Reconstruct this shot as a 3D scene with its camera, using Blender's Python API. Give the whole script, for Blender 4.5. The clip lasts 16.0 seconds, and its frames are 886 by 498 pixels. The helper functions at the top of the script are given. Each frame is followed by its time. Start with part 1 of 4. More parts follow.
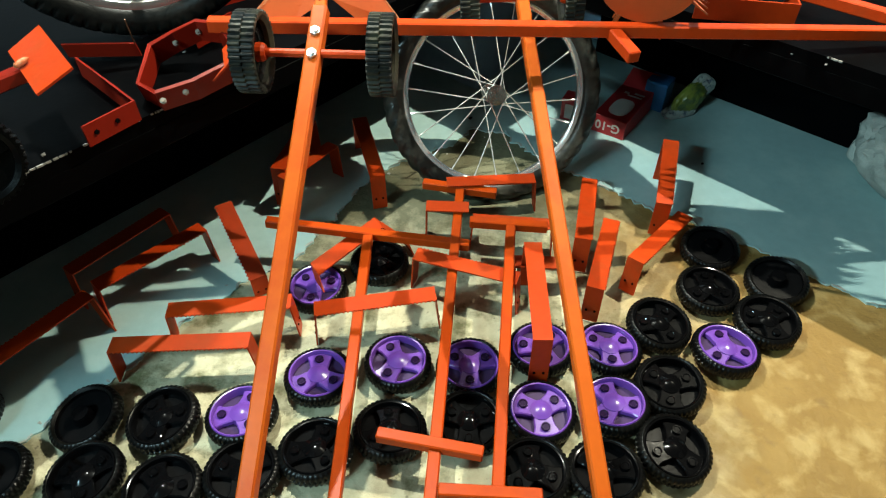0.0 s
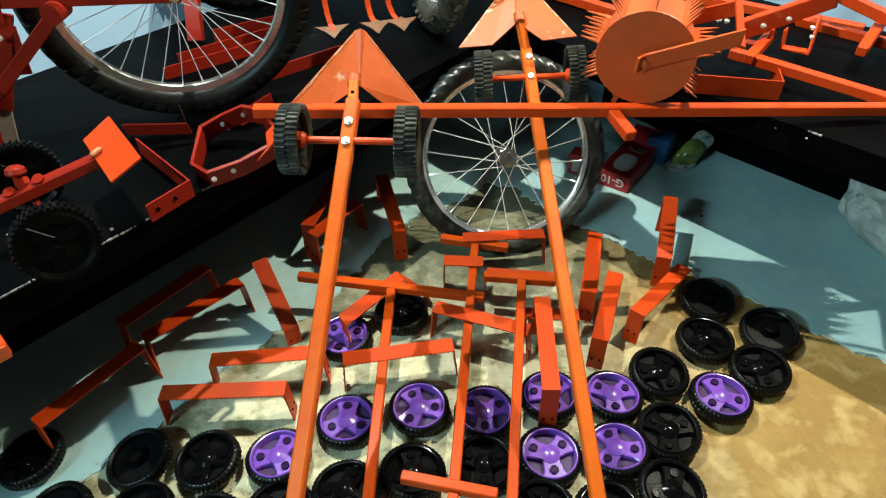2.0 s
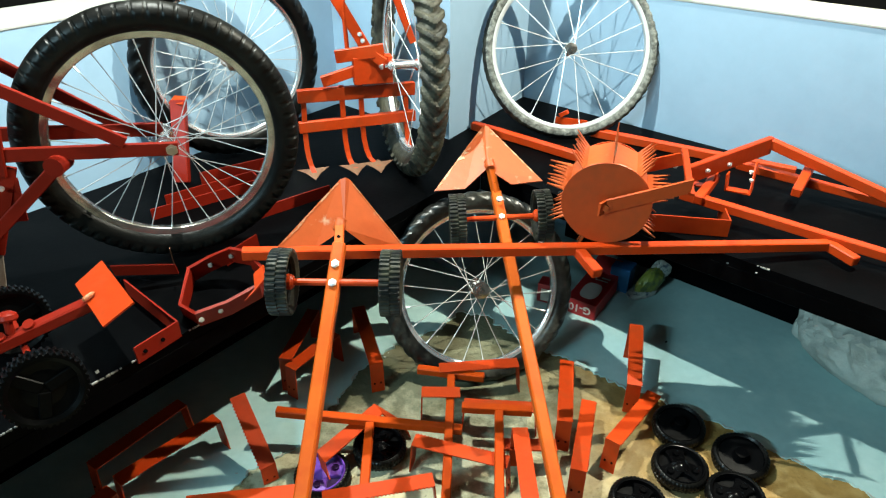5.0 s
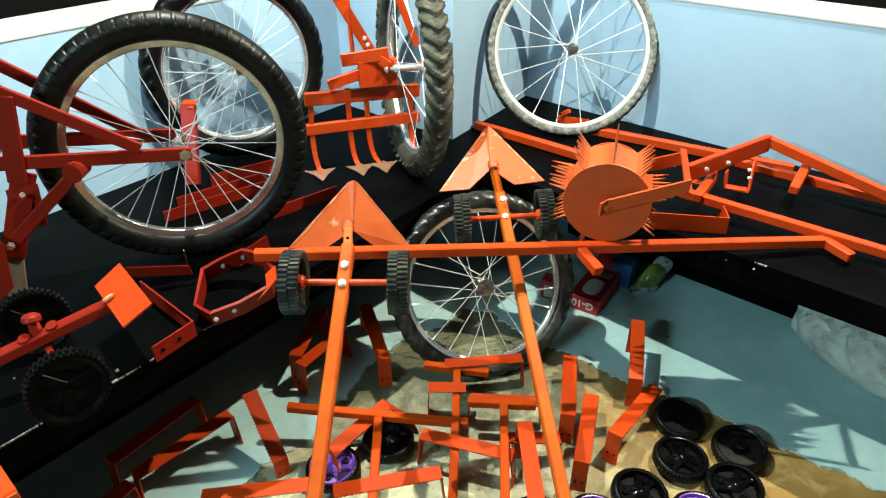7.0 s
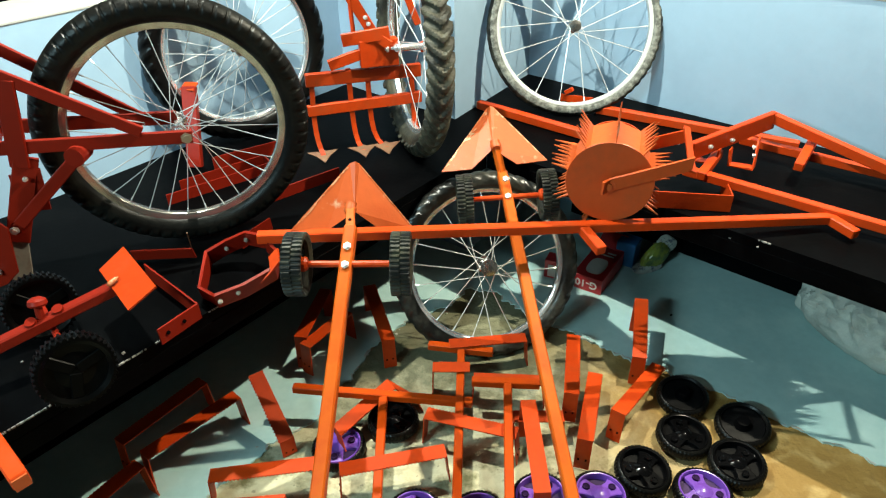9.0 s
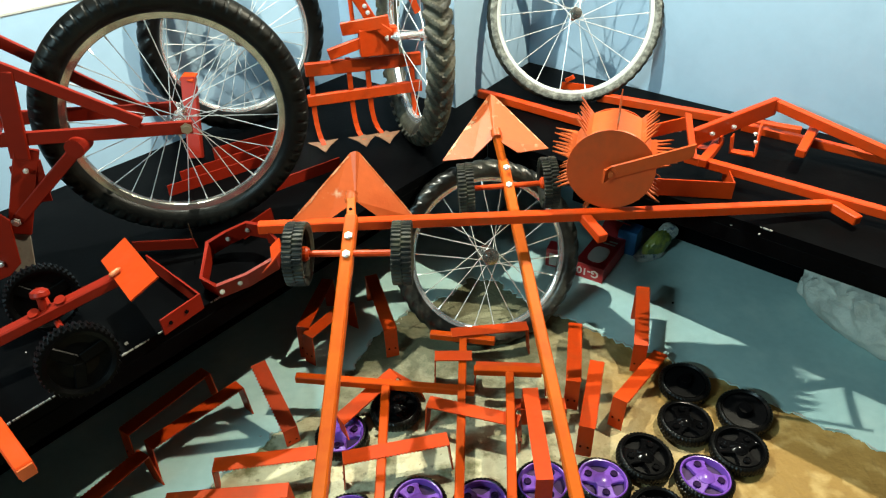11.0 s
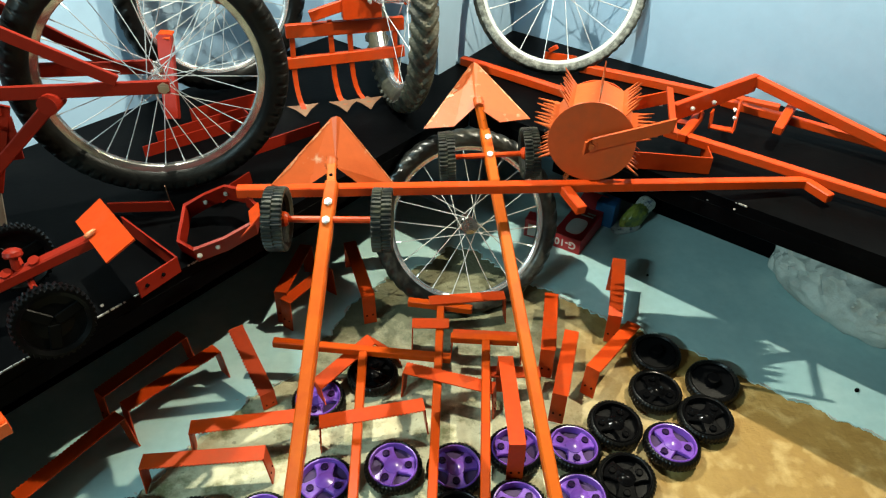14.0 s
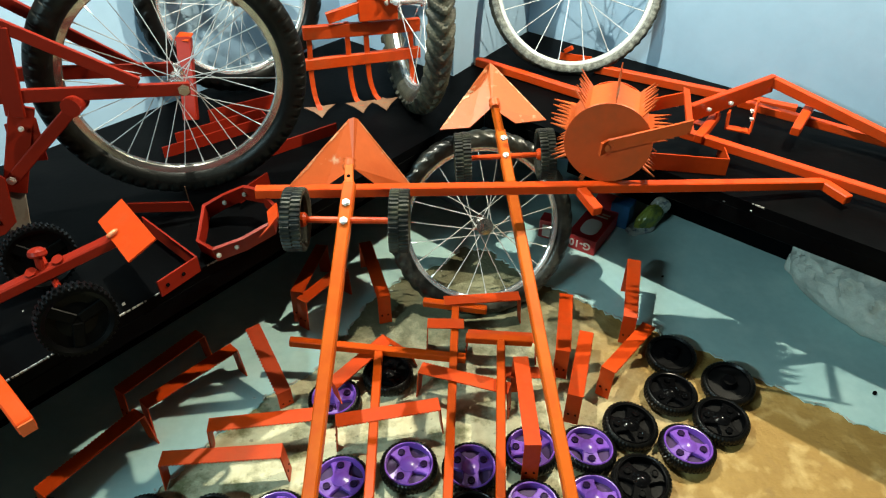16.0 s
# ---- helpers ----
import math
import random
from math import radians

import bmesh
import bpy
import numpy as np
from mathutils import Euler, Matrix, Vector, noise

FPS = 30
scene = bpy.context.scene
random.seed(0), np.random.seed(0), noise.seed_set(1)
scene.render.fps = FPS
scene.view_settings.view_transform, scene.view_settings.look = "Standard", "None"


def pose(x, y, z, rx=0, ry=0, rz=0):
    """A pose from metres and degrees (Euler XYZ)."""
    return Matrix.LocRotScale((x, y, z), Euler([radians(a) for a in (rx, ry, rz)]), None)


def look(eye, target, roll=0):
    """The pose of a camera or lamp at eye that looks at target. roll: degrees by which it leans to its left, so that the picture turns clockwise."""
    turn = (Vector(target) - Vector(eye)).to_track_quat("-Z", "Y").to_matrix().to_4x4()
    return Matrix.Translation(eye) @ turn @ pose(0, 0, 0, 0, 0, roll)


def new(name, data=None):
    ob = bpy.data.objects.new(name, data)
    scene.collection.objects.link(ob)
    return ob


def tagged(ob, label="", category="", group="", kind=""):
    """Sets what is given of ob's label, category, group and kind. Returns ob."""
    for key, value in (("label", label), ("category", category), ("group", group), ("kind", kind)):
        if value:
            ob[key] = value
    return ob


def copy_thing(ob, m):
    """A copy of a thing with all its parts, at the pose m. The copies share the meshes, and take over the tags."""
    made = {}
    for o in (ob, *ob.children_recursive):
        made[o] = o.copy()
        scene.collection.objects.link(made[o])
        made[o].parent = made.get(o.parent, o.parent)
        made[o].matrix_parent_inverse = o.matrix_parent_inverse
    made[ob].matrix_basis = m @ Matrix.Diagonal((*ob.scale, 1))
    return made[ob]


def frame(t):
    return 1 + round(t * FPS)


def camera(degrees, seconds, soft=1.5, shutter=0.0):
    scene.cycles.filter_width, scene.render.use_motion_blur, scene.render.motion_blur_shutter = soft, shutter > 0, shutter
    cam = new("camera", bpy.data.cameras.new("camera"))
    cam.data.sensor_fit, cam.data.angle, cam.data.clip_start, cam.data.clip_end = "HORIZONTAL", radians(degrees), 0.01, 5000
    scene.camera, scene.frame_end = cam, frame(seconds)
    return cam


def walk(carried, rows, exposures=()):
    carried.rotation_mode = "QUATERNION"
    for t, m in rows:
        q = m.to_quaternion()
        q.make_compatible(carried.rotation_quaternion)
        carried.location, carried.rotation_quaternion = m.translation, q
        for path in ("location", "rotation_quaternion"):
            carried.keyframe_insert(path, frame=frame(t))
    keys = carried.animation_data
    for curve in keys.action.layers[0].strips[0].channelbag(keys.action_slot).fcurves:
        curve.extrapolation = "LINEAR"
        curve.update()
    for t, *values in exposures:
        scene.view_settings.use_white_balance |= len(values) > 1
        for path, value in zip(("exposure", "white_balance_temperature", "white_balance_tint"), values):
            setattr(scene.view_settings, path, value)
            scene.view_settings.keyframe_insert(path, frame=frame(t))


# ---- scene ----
cam = camera(68.4, 16.0, soft=1.2)
PATH = [
    (0, (0.047, -0.023, 1.226), (0.006, 1.42, -0.159), -0.2),
    (0.5, (0.051, -0.036, 1.265), (-0.01, 1.458, -0.063), -2.1),
    (1, (0.054, -0.043, 1.301), (-0.046, 1.438, -0.039), -4.3),
    (1.5, (0.051, -0.063, 1.344), (-0.051, 1.407, -0.008), -3.8),
    (2, (0.041, -0.08, 1.387), (-0.043, 1.412, 0.058), -1.4),
    (2.5, (0.033, -0.093, 1.428), (-0.023, 1.443, 0.148), -2.7),
    (3, (0.012, -0.121, 1.468), (-0.036, 1.482, 0.273), -1.6),
    (3.5, (0.008, -0.131, 1.476), (-0.019, 1.524, 0.352), -0.2),
    (4, (0.006, -0.134, 1.48), (-0.025, 1.546, 0.396), -0.4),
    (4.5, (0.006, -0.107, 1.459), (0.028, 1.601, 0.418), 0.4),
    (7, (0.001, -0.145, 1.499), (0.014, 1.554, 0.444), -0.4),
    (7.5, (0.003, -0.145, 1.499), (0.012, 1.546, 0.431), -0.7),
    (8, (0.003, -0.145, 1.5), (0.012, 1.536, 0.416), -0.9),
    (8.5, (0.005, -0.145, 1.5), (0.007, 1.528, 0.405), -1.0),
    (11, (0.008, -0.147, 1.497), (-0.001, 1.503, 0.367), -1.7),
    (11.5, (0.008, -0.159, 1.508), (0.01, 1.495, 0.383), -1.3),
    (12, (0.004, -0.16, 1.511), (0.007, 1.492, 0.382), -0.9),
    (12.5, (0.003, -0.159, 1.51), (0.003, 1.488, 0.375), -1.0),
    (13, (0.005, -0.159, 1.509), (0.05, 1.462, 0.338), 0.2),
    (13.5, (0.009, -0.156, 1.506), (0.047, 1.437, 0.297), -0.3),
    (14, (0.004, -0.151, 1.5), (0.061, 1.441, 0.291), 0.9),
    (14.5, (0.015, -0.146, 1.496), (0.053, 1.419, 0.251), -0.2),
    (15, (0.008, -0.148, 1.498), (0.051, 1.415, 0.252), 0.7),
    (15.5, (0.008, -0.146, 1.492), (0.039, 1.381, 0.201), 0.2),
    (16, (-0.007, -0.157, 1.506), (0.014, 1.436, 0.297), 0.3),
]
walk(cam, [(t, look(eye, target, roll)) for t, eye, target, roll in PATH],
     exposures=((0.0, -0.04, 6250, 10), (2.5, -0.04, 6150, 10), (3.5, 0.0, 6000, 10), (4.7, 0.0, 6000, 10), (7.0, 0.02, 6300, 10), (8.5, 0.0, 6400, 10), (11.0, 0.0, 6450, 10), (12.5, 0.0, 6500, 10), (16.0, -0.04, 6500, 10)))

# ---- light ----
world = bpy.data.worlds.new("room_air")
scene.world = world
world.use_nodes = True
world.node_tree.nodes["Background"].inputs[0].default_value = (0.75, 0.85, 1.0, 1)
world.node_tree.nodes["Background"].inputs[1].default_value = 0.001


def bulb_light(name, place, watts, colour):
    data = bpy.data.lights.new(name, "POINT")
    data.shadow_soft_size, data.energy, data.color = 0.014, watts, colour
    ob = new(name, data)
    ob.location = place
    return ob


bulb_light("bulb_light_west", (-0.56, 1.54, 2.40), 335, (0.97, 1.0, 0.84))
bulb_light("bulb_light_east", (1.35, 1.61, 2.40), 395, (1.0, 0.94, 0.71))
# unseen fill light shaped as a tube, set high on the west side
tube = bpy.data.lights.new("fill_tube_light", "AREA")
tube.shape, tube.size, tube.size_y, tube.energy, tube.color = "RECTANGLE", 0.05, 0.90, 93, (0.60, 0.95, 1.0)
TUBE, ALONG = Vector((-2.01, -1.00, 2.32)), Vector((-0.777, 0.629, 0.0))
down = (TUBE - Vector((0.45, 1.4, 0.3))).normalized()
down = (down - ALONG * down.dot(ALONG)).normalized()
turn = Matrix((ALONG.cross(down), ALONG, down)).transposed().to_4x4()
new("fill_tube_light", tube).matrix_world = Matrix.Translation(TUBE) @ turn
scene.view_settings.exposure = 0.0

# ---- materials ----


def material(name, base, rough=0.5, metal=0.0, grain=0.15, scale=30.0, bump=0.05, stain=None, stain_scale=4.0, stain_at=(0.5, 0.65), coat=0.0, vary=0.0, gloss=0.5):
    m = bpy.data.materials.new(name)
    m.use_nodes = True
    nt = m.node_tree
    b = nt.nodes["Principled BSDF"]
    b.inputs["Roughness"].default_value, b.inputs["Metallic"].default_value = rough, metal
    b.inputs["Coat Weight"].default_value = coat
    b.inputs["Specular IOR Level"].default_value = gloss
    co = nt.nodes.new("ShaderNodeNewGeometry")
    fine = nt.nodes.new("ShaderNodeTexNoise")
    fine.inputs["Scale"].default_value, fine.inputs["Detail"].default_value = scale, 6
    nt.links.new(co.outputs["Position"], fine.inputs["Vector"])
    mix = nt.nodes.new("ShaderNodeMix")
    mix.data_type = "RGBA"
    mix.inputs["A"].default_value = (*[c * (1 - grain) for c in base], 1)
    mix.inputs["B"].default_value = (*[min(1, c * (1 + grain)) for c in base], 1)
    nt.links.new(fine.outputs["Fac"], mix.inputs["Factor"])
    out = mix.outputs["Result"]
    if stain:
        big = nt.nodes.new("ShaderNodeTexNoise")
        big.inputs["Scale"].default_value, big.inputs["Detail"].default_value = stain_scale, 8
        big.inputs["Roughness"].default_value = 0.65
        nt.links.new(co.outputs["Position"], big.inputs["Vector"])
        ramp = nt.nodes.new("ShaderNodeMapRange")
        ramp.inputs["From Min"].default_value, ramp.inputs["From Max"].default_value = stain_at
        nt.links.new(big.outputs["Fac"], ramp.inputs["Value"])
        second = nt.nodes.new("ShaderNodeMix")
        second.data_type = "RGBA"
        nt.links.new(ramp.outputs["Result"], second.inputs["Factor"])
        nt.links.new(out, second.inputs["A"])
        second.inputs["B"].default_value = (*stain, 1)
        out = second.outputs["Result"]
    if vary:
        info = nt.nodes.new("ShaderNodeObjectInfo")
        hsv = nt.nodes.new("ShaderNodeHueSaturation")
        rng = nt.nodes.new("ShaderNodeMapRange")
        rng.inputs["To Min"].default_value, rng.inputs["To Max"].default_value = 1 - vary, 1 + vary
        nt.links.new(info.outputs["Random"], rng.inputs["Value"])
        nt.links.new(rng.outputs["Result"], hsv.inputs["Value"])
        nt.links.new(out, hsv.inputs["Color"])
        out = hsv.outputs["Color"]
    nt.links.new(out, b.inputs["Base Color"])
    if bump:
        bp = nt.nodes.new("ShaderNodeBump")
        bp.inputs["Strength"].default_value, bp.inputs["Distance"].default_value = bump, 0.01
        nt.links.new(fine.outputs["Fac"], bp.inputs["Height"])
        nt.links.new(bp.outputs["Normal"], b.inputs["Normal"])
    return m


RED = material("orange_red_enamel", (0.37, 0.033, 0.003), 0.42, 0, 0.16, 60, 0.06, (0.30, 0.040, 0.008), 14, (0.5, 0.72), vary=0.17, gloss=0.16)
TOMATO = material("tomato_enamel", (0.41, 0.047, 0.002), 0.36, 0, 0.12, 60, 0.04, (0.33, 0.036, 0.004), 12, (0.45, 0.72), vary=0.10, gloss=0.12)
# the red enamel again, brighter light near the bulbs put in as orange
LIT_RED = material("lit_red_enamel", (0.43, 0.078, 0.006), 0.38, 0, 0.10, 60, 0.03, (0.35, 0.040, 0.004), 9, (0.45, 0.75), gloss=0.16)
RED_WORN = material("worn_red_enamel", (0.37, 0.064, 0.010), 0.5, 0, 0.14, 50, 0.06, (0.42, 0.23, 0.14), 18, (0.60, 0.72), gloss=0.35)
# crimson of the hoe, deepened for the shade on the west shelf
SHADED_CRIMSON = material("shaded_crimson_enamel", (0.165, 0.009, 0.003), 0.42, 0, 0.12, 60, 0.03, (0.14, 0.009, 0.004), 9, (0.5, 0.8), gloss=0.13)
DUSK = material("greyed_rubber", (0.0035, 0.0035, 0.003), 0.40, 0, 0.3, 90, 0.12, (0.011, 0.011, 0.009), 11, (0.48, 0.72), gloss=0.14)
RUBBER = material("black_rubber", (0.0025, 0.0025, 0.0025), 0.30, 0, 0.3, 90, 0.1, (0.005, 0.005, 0.004), 12, (0.5, 0.75), gloss=0.15)
DUSTY = material("dusty_rubber", (0.008, 0.008, 0.007), 0.5, 0, 0.3, 90, 0.15, (0.045, 0.044, 0.028), 18, (0.45, 0.68), gloss=0.2)
MUDDY = material("mud_dried_rubber", (0.014, 0.014, 0.011), 0.55, 0, 0.4, 70, 0.25, (0.065, 0.062, 0.042), 13, (0.42, 0.66), gloss=0.25)
SCUFFED = material("scuffed_rubber", (0.007, 0.007, 0.006), 0.32, 0, 0.3, 60, 0.12, (0.055, 0.056, 0.046), 10, (0.47, 0.68), gloss=0.4)
ASHEN = material("ash_grey_rubber", (0.050, 0.053, 0.048), 0.5, 0, 0.5, 80, 0.25, (0.15, 0.16, 0.145), 60, (0.42, 0.62), gloss=0.25)
PURPLE = material("purple_plastic", (0.130, 0.047, 0.31), 0.28, 0, 0.06, 40, 0.0, vary=0.08)
BLACK = material("black_plastic", (0.0020, 0.0020, 0.0023), 0.10, 0, 0.15, 60, 0.03, gloss=0.17)
CHROME = material("chromed_steel", (0.80, 0.81, 0.82), 0.22, 0.85, 0.05, 80, 0.0)
RIM_STEEL = material("dull_rim_steel", (0.42, 0.40, 0.37), 0.24, 0.9, 0.25, 30, 0.03, (0.20, 0.175, 0.15), 12, (0.48, 0.7))
HUB_STEEL = material("oily_hub_steel", (0.62, 0.62, 0.60), 0.2, 1.0, 0.3, 50, 0.05, (0.24, 0.23, 0.22), 60, (0.52, 0.66))
SPOKE = material("galvanised_spoke", (0.82, 0.84, 0.84), 0.26, 0.6, 0.05, 80, 0.0)
ZINC = material("zinc_bolt", (0.75, 0.74, 0.70), 0.35, 0.8, 0.1, 80, 0.0)
STEEL = material("bare_steel", (0.42, 0.36, 0.29), 0.42, 1, 0.25, 40, 0.05, (0.25, 0.12, 0.05), 20, (0.5, 0.7))
WALL = material("pale_blue_paint", (0.248, 0.362, 0.475), 0.5, 0, 0.05, 25, 0.03, (0.205, 0.308, 0.412), 2.2, (0.45, 0.8))
SILL = material("white_paint", (0.33, 0.33, 0.305), 0.5, 0, 0.05, 30, 0.03, (0.34, 0.33, 0.30), 5, (0.55, 0.8))
SHELF = material("black_board", (0.0007, 0.0008, 0.0010), 0.45, 0, 0.4, 60, 0.04, (0.0022, 0.0024, 0.0026), 7, (0.52, 0.8), gloss=0.02)
CHIP = material("chipped_edge", (0.22, 0.215, 0.20), 0.8, 0, 0.5, 120, 0.2)
SHANK = material("dusty_bare_shank", (0.24, 0.21, 0.17), 0.65, 0.2, 0.3, 40, 0.1, (0.14, 0.07, 0.04), 20, (0.5, 0.7))
ALLOY = material("bright_alloy", (0.50, 0.52, 0.52), 0.34, 0.55, 0.06, 80, 0.0)
BRICK = material("brick_red_enamel", (0.40, 0.054, 0.008), 0.45, 0, 0.12, 50, 0.04, (0.28, 0.050, 0.012), 12, (0.5, 0.75), gloss=0.3)
DEEP_BLACK = material("deep_black_rubber", (0.0010, 0.0010, 0.0010), 0.35, 0, 0.3, 90, 0.1, gloss=0.06)
RUST = material("brown_rusty_steel", (0.13, 0.065, 0.032), 0.45, 0.4, 0.3, 40, 0.08, (0.10, 0.04, 0.02), 22, (0.45, 0.65))
# dark grey for unseen walls and ceiling, to hold down bounced light
ROOM = material("low_bounce_grey", (0.035, 0.035, 0.035), 0.8, 0, 0.1, 8, 0.05)
# near-black for the dark above the sill, drilled holes and pebbles
DARK = material("near_black", (0.003, 0.003, 0.003), 0.9, 0, 0.2, 8, 0.05, gloss=0.0)
SHEET = material("blue_floor_paint", (0.345, 0.515, 0.510), 0.42, 0, 0.10, 35, 0.05, (0.44, 0.60, 0.575), 6, (0.48, 0.72))
SACK = material("grey_woven_sack", (0.47, 0.49, 0.44), 0.8, 0, 0.12, 160, 0.25, (0.30, 0.31, 0.275), 9, (0.45, 0.7))
GREEN_FILM = material("green_printed_film", (0.17, 0.205, 0.03), 0.3, 0, 0.2, 30, 0.1, (0.07, 0.11, 0.035), 30, (0.48, 0.58))
WHITE_FILM = material("white_printed_film", (0.33, 0.37, 0.35), 0.3, 0, 0.15, 30, 0.1, (0.07, 0.10, 0.15), 40, (0.55, 0.62))
CARTON = material("red_carton", (0.36, 0.018, 0.021), 0.45, 0, 0.08, 40, 0.02)
PRIMER = material("bare_primer", (0.46, 0.47, 0.43), 0.7, 0, 0.2, 60, 0.1, (0.30, 0.29, 0.24), 25, (0.45, 0.65))
SCRAPE = material("scraped_bare_metal", (0.46, 0.27, 0.16), 0.5, 0.2, 0.3, 90, 0.1, (0.38, 0.085, 0.015), 45, (0.40, 0.56))
PAPER = material("white_print", (0.55, 0.545, 0.51), 0.5, 0, 0.05, 40, 0.0)
BLUE_BOX = material("blue_carton", (0.02, 0.13, 0.33), 0.45, 0, 0.1, 40, 0.02)


def concrete():
    """Bare screed: grey under the stacks, stained yellow towards the open floor."""
    m = material("worn_concrete", (0.42, 0.39, 0.255), 0.75, 0, 0.30, 38, 0.7, (0.125, 0.120, 0.052), 8, (0.49, 0.63))
    nt = m.node_tree
    b = nt.nodes["Principled BSDF"]
    old = b.inputs["Base Color"].links[0].from_socket
    geo = nt.nodes.new("ShaderNodeNewGeometry")
    sep = nt.nodes.new("ShaderNodeSeparateXYZ")
    nt.links.new(geo.outputs["Position"], sep.inputs[0])
    edge = nt.nodes.new("ShaderNodeTexNoise")
    edge.inputs["Scale"].default_value, edge.inputs["Detail"].default_value = 3.5, 6
    nt.links.new(geo.outputs["Position"], edge.inputs["Vector"])
    wob = nt.nodes.new("ShaderNodeMath")
    wob.operation = "MULTIPLY_ADD"
    nt.links.new(edge.outputs["Fac"], wob.inputs[0])
    wob.inputs[1].default_value = 0.5
    nt.links.new(sep.outputs["X"], wob.inputs[2])
    rng = nt.nodes.new("ShaderNodeMapRange")
    rng.inputs["From Min"].default_value, rng.inputs["From Max"].default_value = 0.56, 0.88
    nt.links.new(wob.outputs[0], rng.inputs["Value"])
    fine = nt.nodes.new("ShaderNodeTexNoise")
    fine.inputs["Scale"].default_value, fine.inputs["Detail"].default_value = 11, 12
    fine.inputs["Roughness"].default_value = 0.7
    nt.links.new(geo.outputs["Position"], fine.inputs["Vector"])
    tan = nt.nodes.new("ShaderNodeMix")
    tan.data_type = "RGBA"
    tan.inputs["A"].default_value, tan.inputs["B"].default_value = (0.150, 0.081, 0.013, 1), (0.255, 0.152, 0.033, 1)
    nt.links.new(fine.outputs["Fac"], tan.inputs["Factor"])
    # pale rubbed patches and brown scuffs on the yellow part
    layer = tan.outputs["Result"]
    for scale, lo, hi, colour, much in ((15, 0.50, 0.66, (0.46, 0.34, 0.14, 1), 0.45), (5, 0.50, 0.72, (0.32, 0.205, 0.058, 1), 0.5), (22, 0.58, 0.72, (0.12, 0.068, 0.020, 1), 0.35)):
        spot = nt.nodes.new("ShaderNodeTexNoise")
        spot.inputs["Scale"].default_value, spot.inputs["Detail"].default_value, spot.inputs["Distortion"].default_value = scale, 8, 0.3
        nt.links.new(geo.outputs["Position"], spot.inputs["Vector"])
        cut = nt.nodes.new("ShaderNodeMapRange")
        cut.inputs["From Min"].default_value, cut.inputs["From Max"].default_value, cut.inputs["To Max"].default_value = lo, hi, much
        nt.links.new(spot.outputs["Fac"], cut.inputs["Value"])
        over = nt.nodes.new("ShaderNodeMix")
        over.data_type = "RGBA"
        nt.links.new(cut.outputs["Result"], over.inputs["Factor"])
        nt.links.new(layer, over.inputs["A"])
        over.inputs["B"].default_value = colour
        layer = over.outputs["Result"]
    mix = nt.nodes.new("ShaderNodeMix")
    mix.data_type = "RGBA"
    nt.links.new(rng.outputs["Result"], mix.inputs["Factor"])
    # shade on the bare strip along the torn paint, mixed in as dark olive
    far = nt.nodes.new("ShaderNodeMath")
    far.operation = "MULTIPLY_ADD"
    nt.links.new(fine.outputs["Fac"], far.inputs[0])
    far.inputs[1].default_value = 0.8
    nt.links.new(sep.outputs["Y"], far.inputs[2])
    band = nt.nodes.new("ShaderNodeMapRange")
    band.inputs["From Min"].default_value, band.inputs["From Max"].default_value, band.inputs["To Max"].default_value = 1.52, 1.80, 0.85
    nt.links.new(far.outputs[0], band.inputs["Value"])
    olive_shade = nt.nodes.new("ShaderNodeMix")
    olive_shade.data_type = "RGBA"
    nt.links.new(band.outputs["Result"], olive_shade.inputs["Factor"])
    nt.links.new(old, olive_shade.inputs["A"])
    olive_shade.inputs["B"].default_value = (0.070, 0.070, 0.034, 1)
    # dark pits and crumbs
    pit = nt.nodes.new("ShaderNodeTexNoise")
    pit.inputs["Scale"].default_value, pit.inputs["Detail"].default_value = 55, 4
    nt.links.new(geo.outputs["Position"], pit.inputs["Vector"])
    pits = nt.nodes.new("ShaderNodeMapRange")
    pits.inputs["From Min"].default_value, pits.inputs["From Max"].default_value, pits.inputs["To Max"].default_value = 0.64, 0.70, 0.55
    nt.links.new(pit.outputs["Fac"], pits.inputs["Value"])
    pitted = nt.nodes.new("ShaderNodeMix")
    pitted.data_type = "RGBA"
    nt.links.new(pits.outputs["Result"], pitted.inputs["Factor"])
    nt.links.new(olive_shade.outputs["Result"], pitted.inputs["A"])
    pitted.inputs["B"].default_value = (0.075, 0.070, 0.040, 1)
    nt.links.new(pitted.outputs["Result"], mix.inputs["A"])
    nt.links.new(layer, mix.inputs["B"])
    nt.links.new(mix.outputs["Result"], b.inputs["Base Color"])
    return m


CONCRETE = concrete()

# ---- building blocks ----
ORIGIN = {}


def thing(name, base, label, category, group="", kind=""):
    ob = new(name)
    ob.empty_display_size = 0.05
    ob.location = base
    ORIGIN[ob.name] = Vector(base)
    return tagged(ob, label, category, group, kind)


def part(name, bm, mat, parent, label="", smooth=False):
    """Links a bmesh given in room coordinates as one mesh under a thing or a part."""
    root = parent
    while root.parent:
        root = root.parent
    bmesh.ops.translate(bm, verts=bm.verts, vec=-ORIGIN.get(root.name, Vector((0, 0, 0))))
    me = bpy.data.meshes.new(name)
    bmesh.ops.recalc_face_normals(bm, faces=bm.faces)
    bm.to_mesh(me)
    bm.free()
    me.materials.append(mat)
    if smooth:
        me.shade_smooth()
        me.set_sharp_from_angle(angle=radians(40))
    ob = new(name, me)
    ob.parent = parent
    return tagged(ob, label)


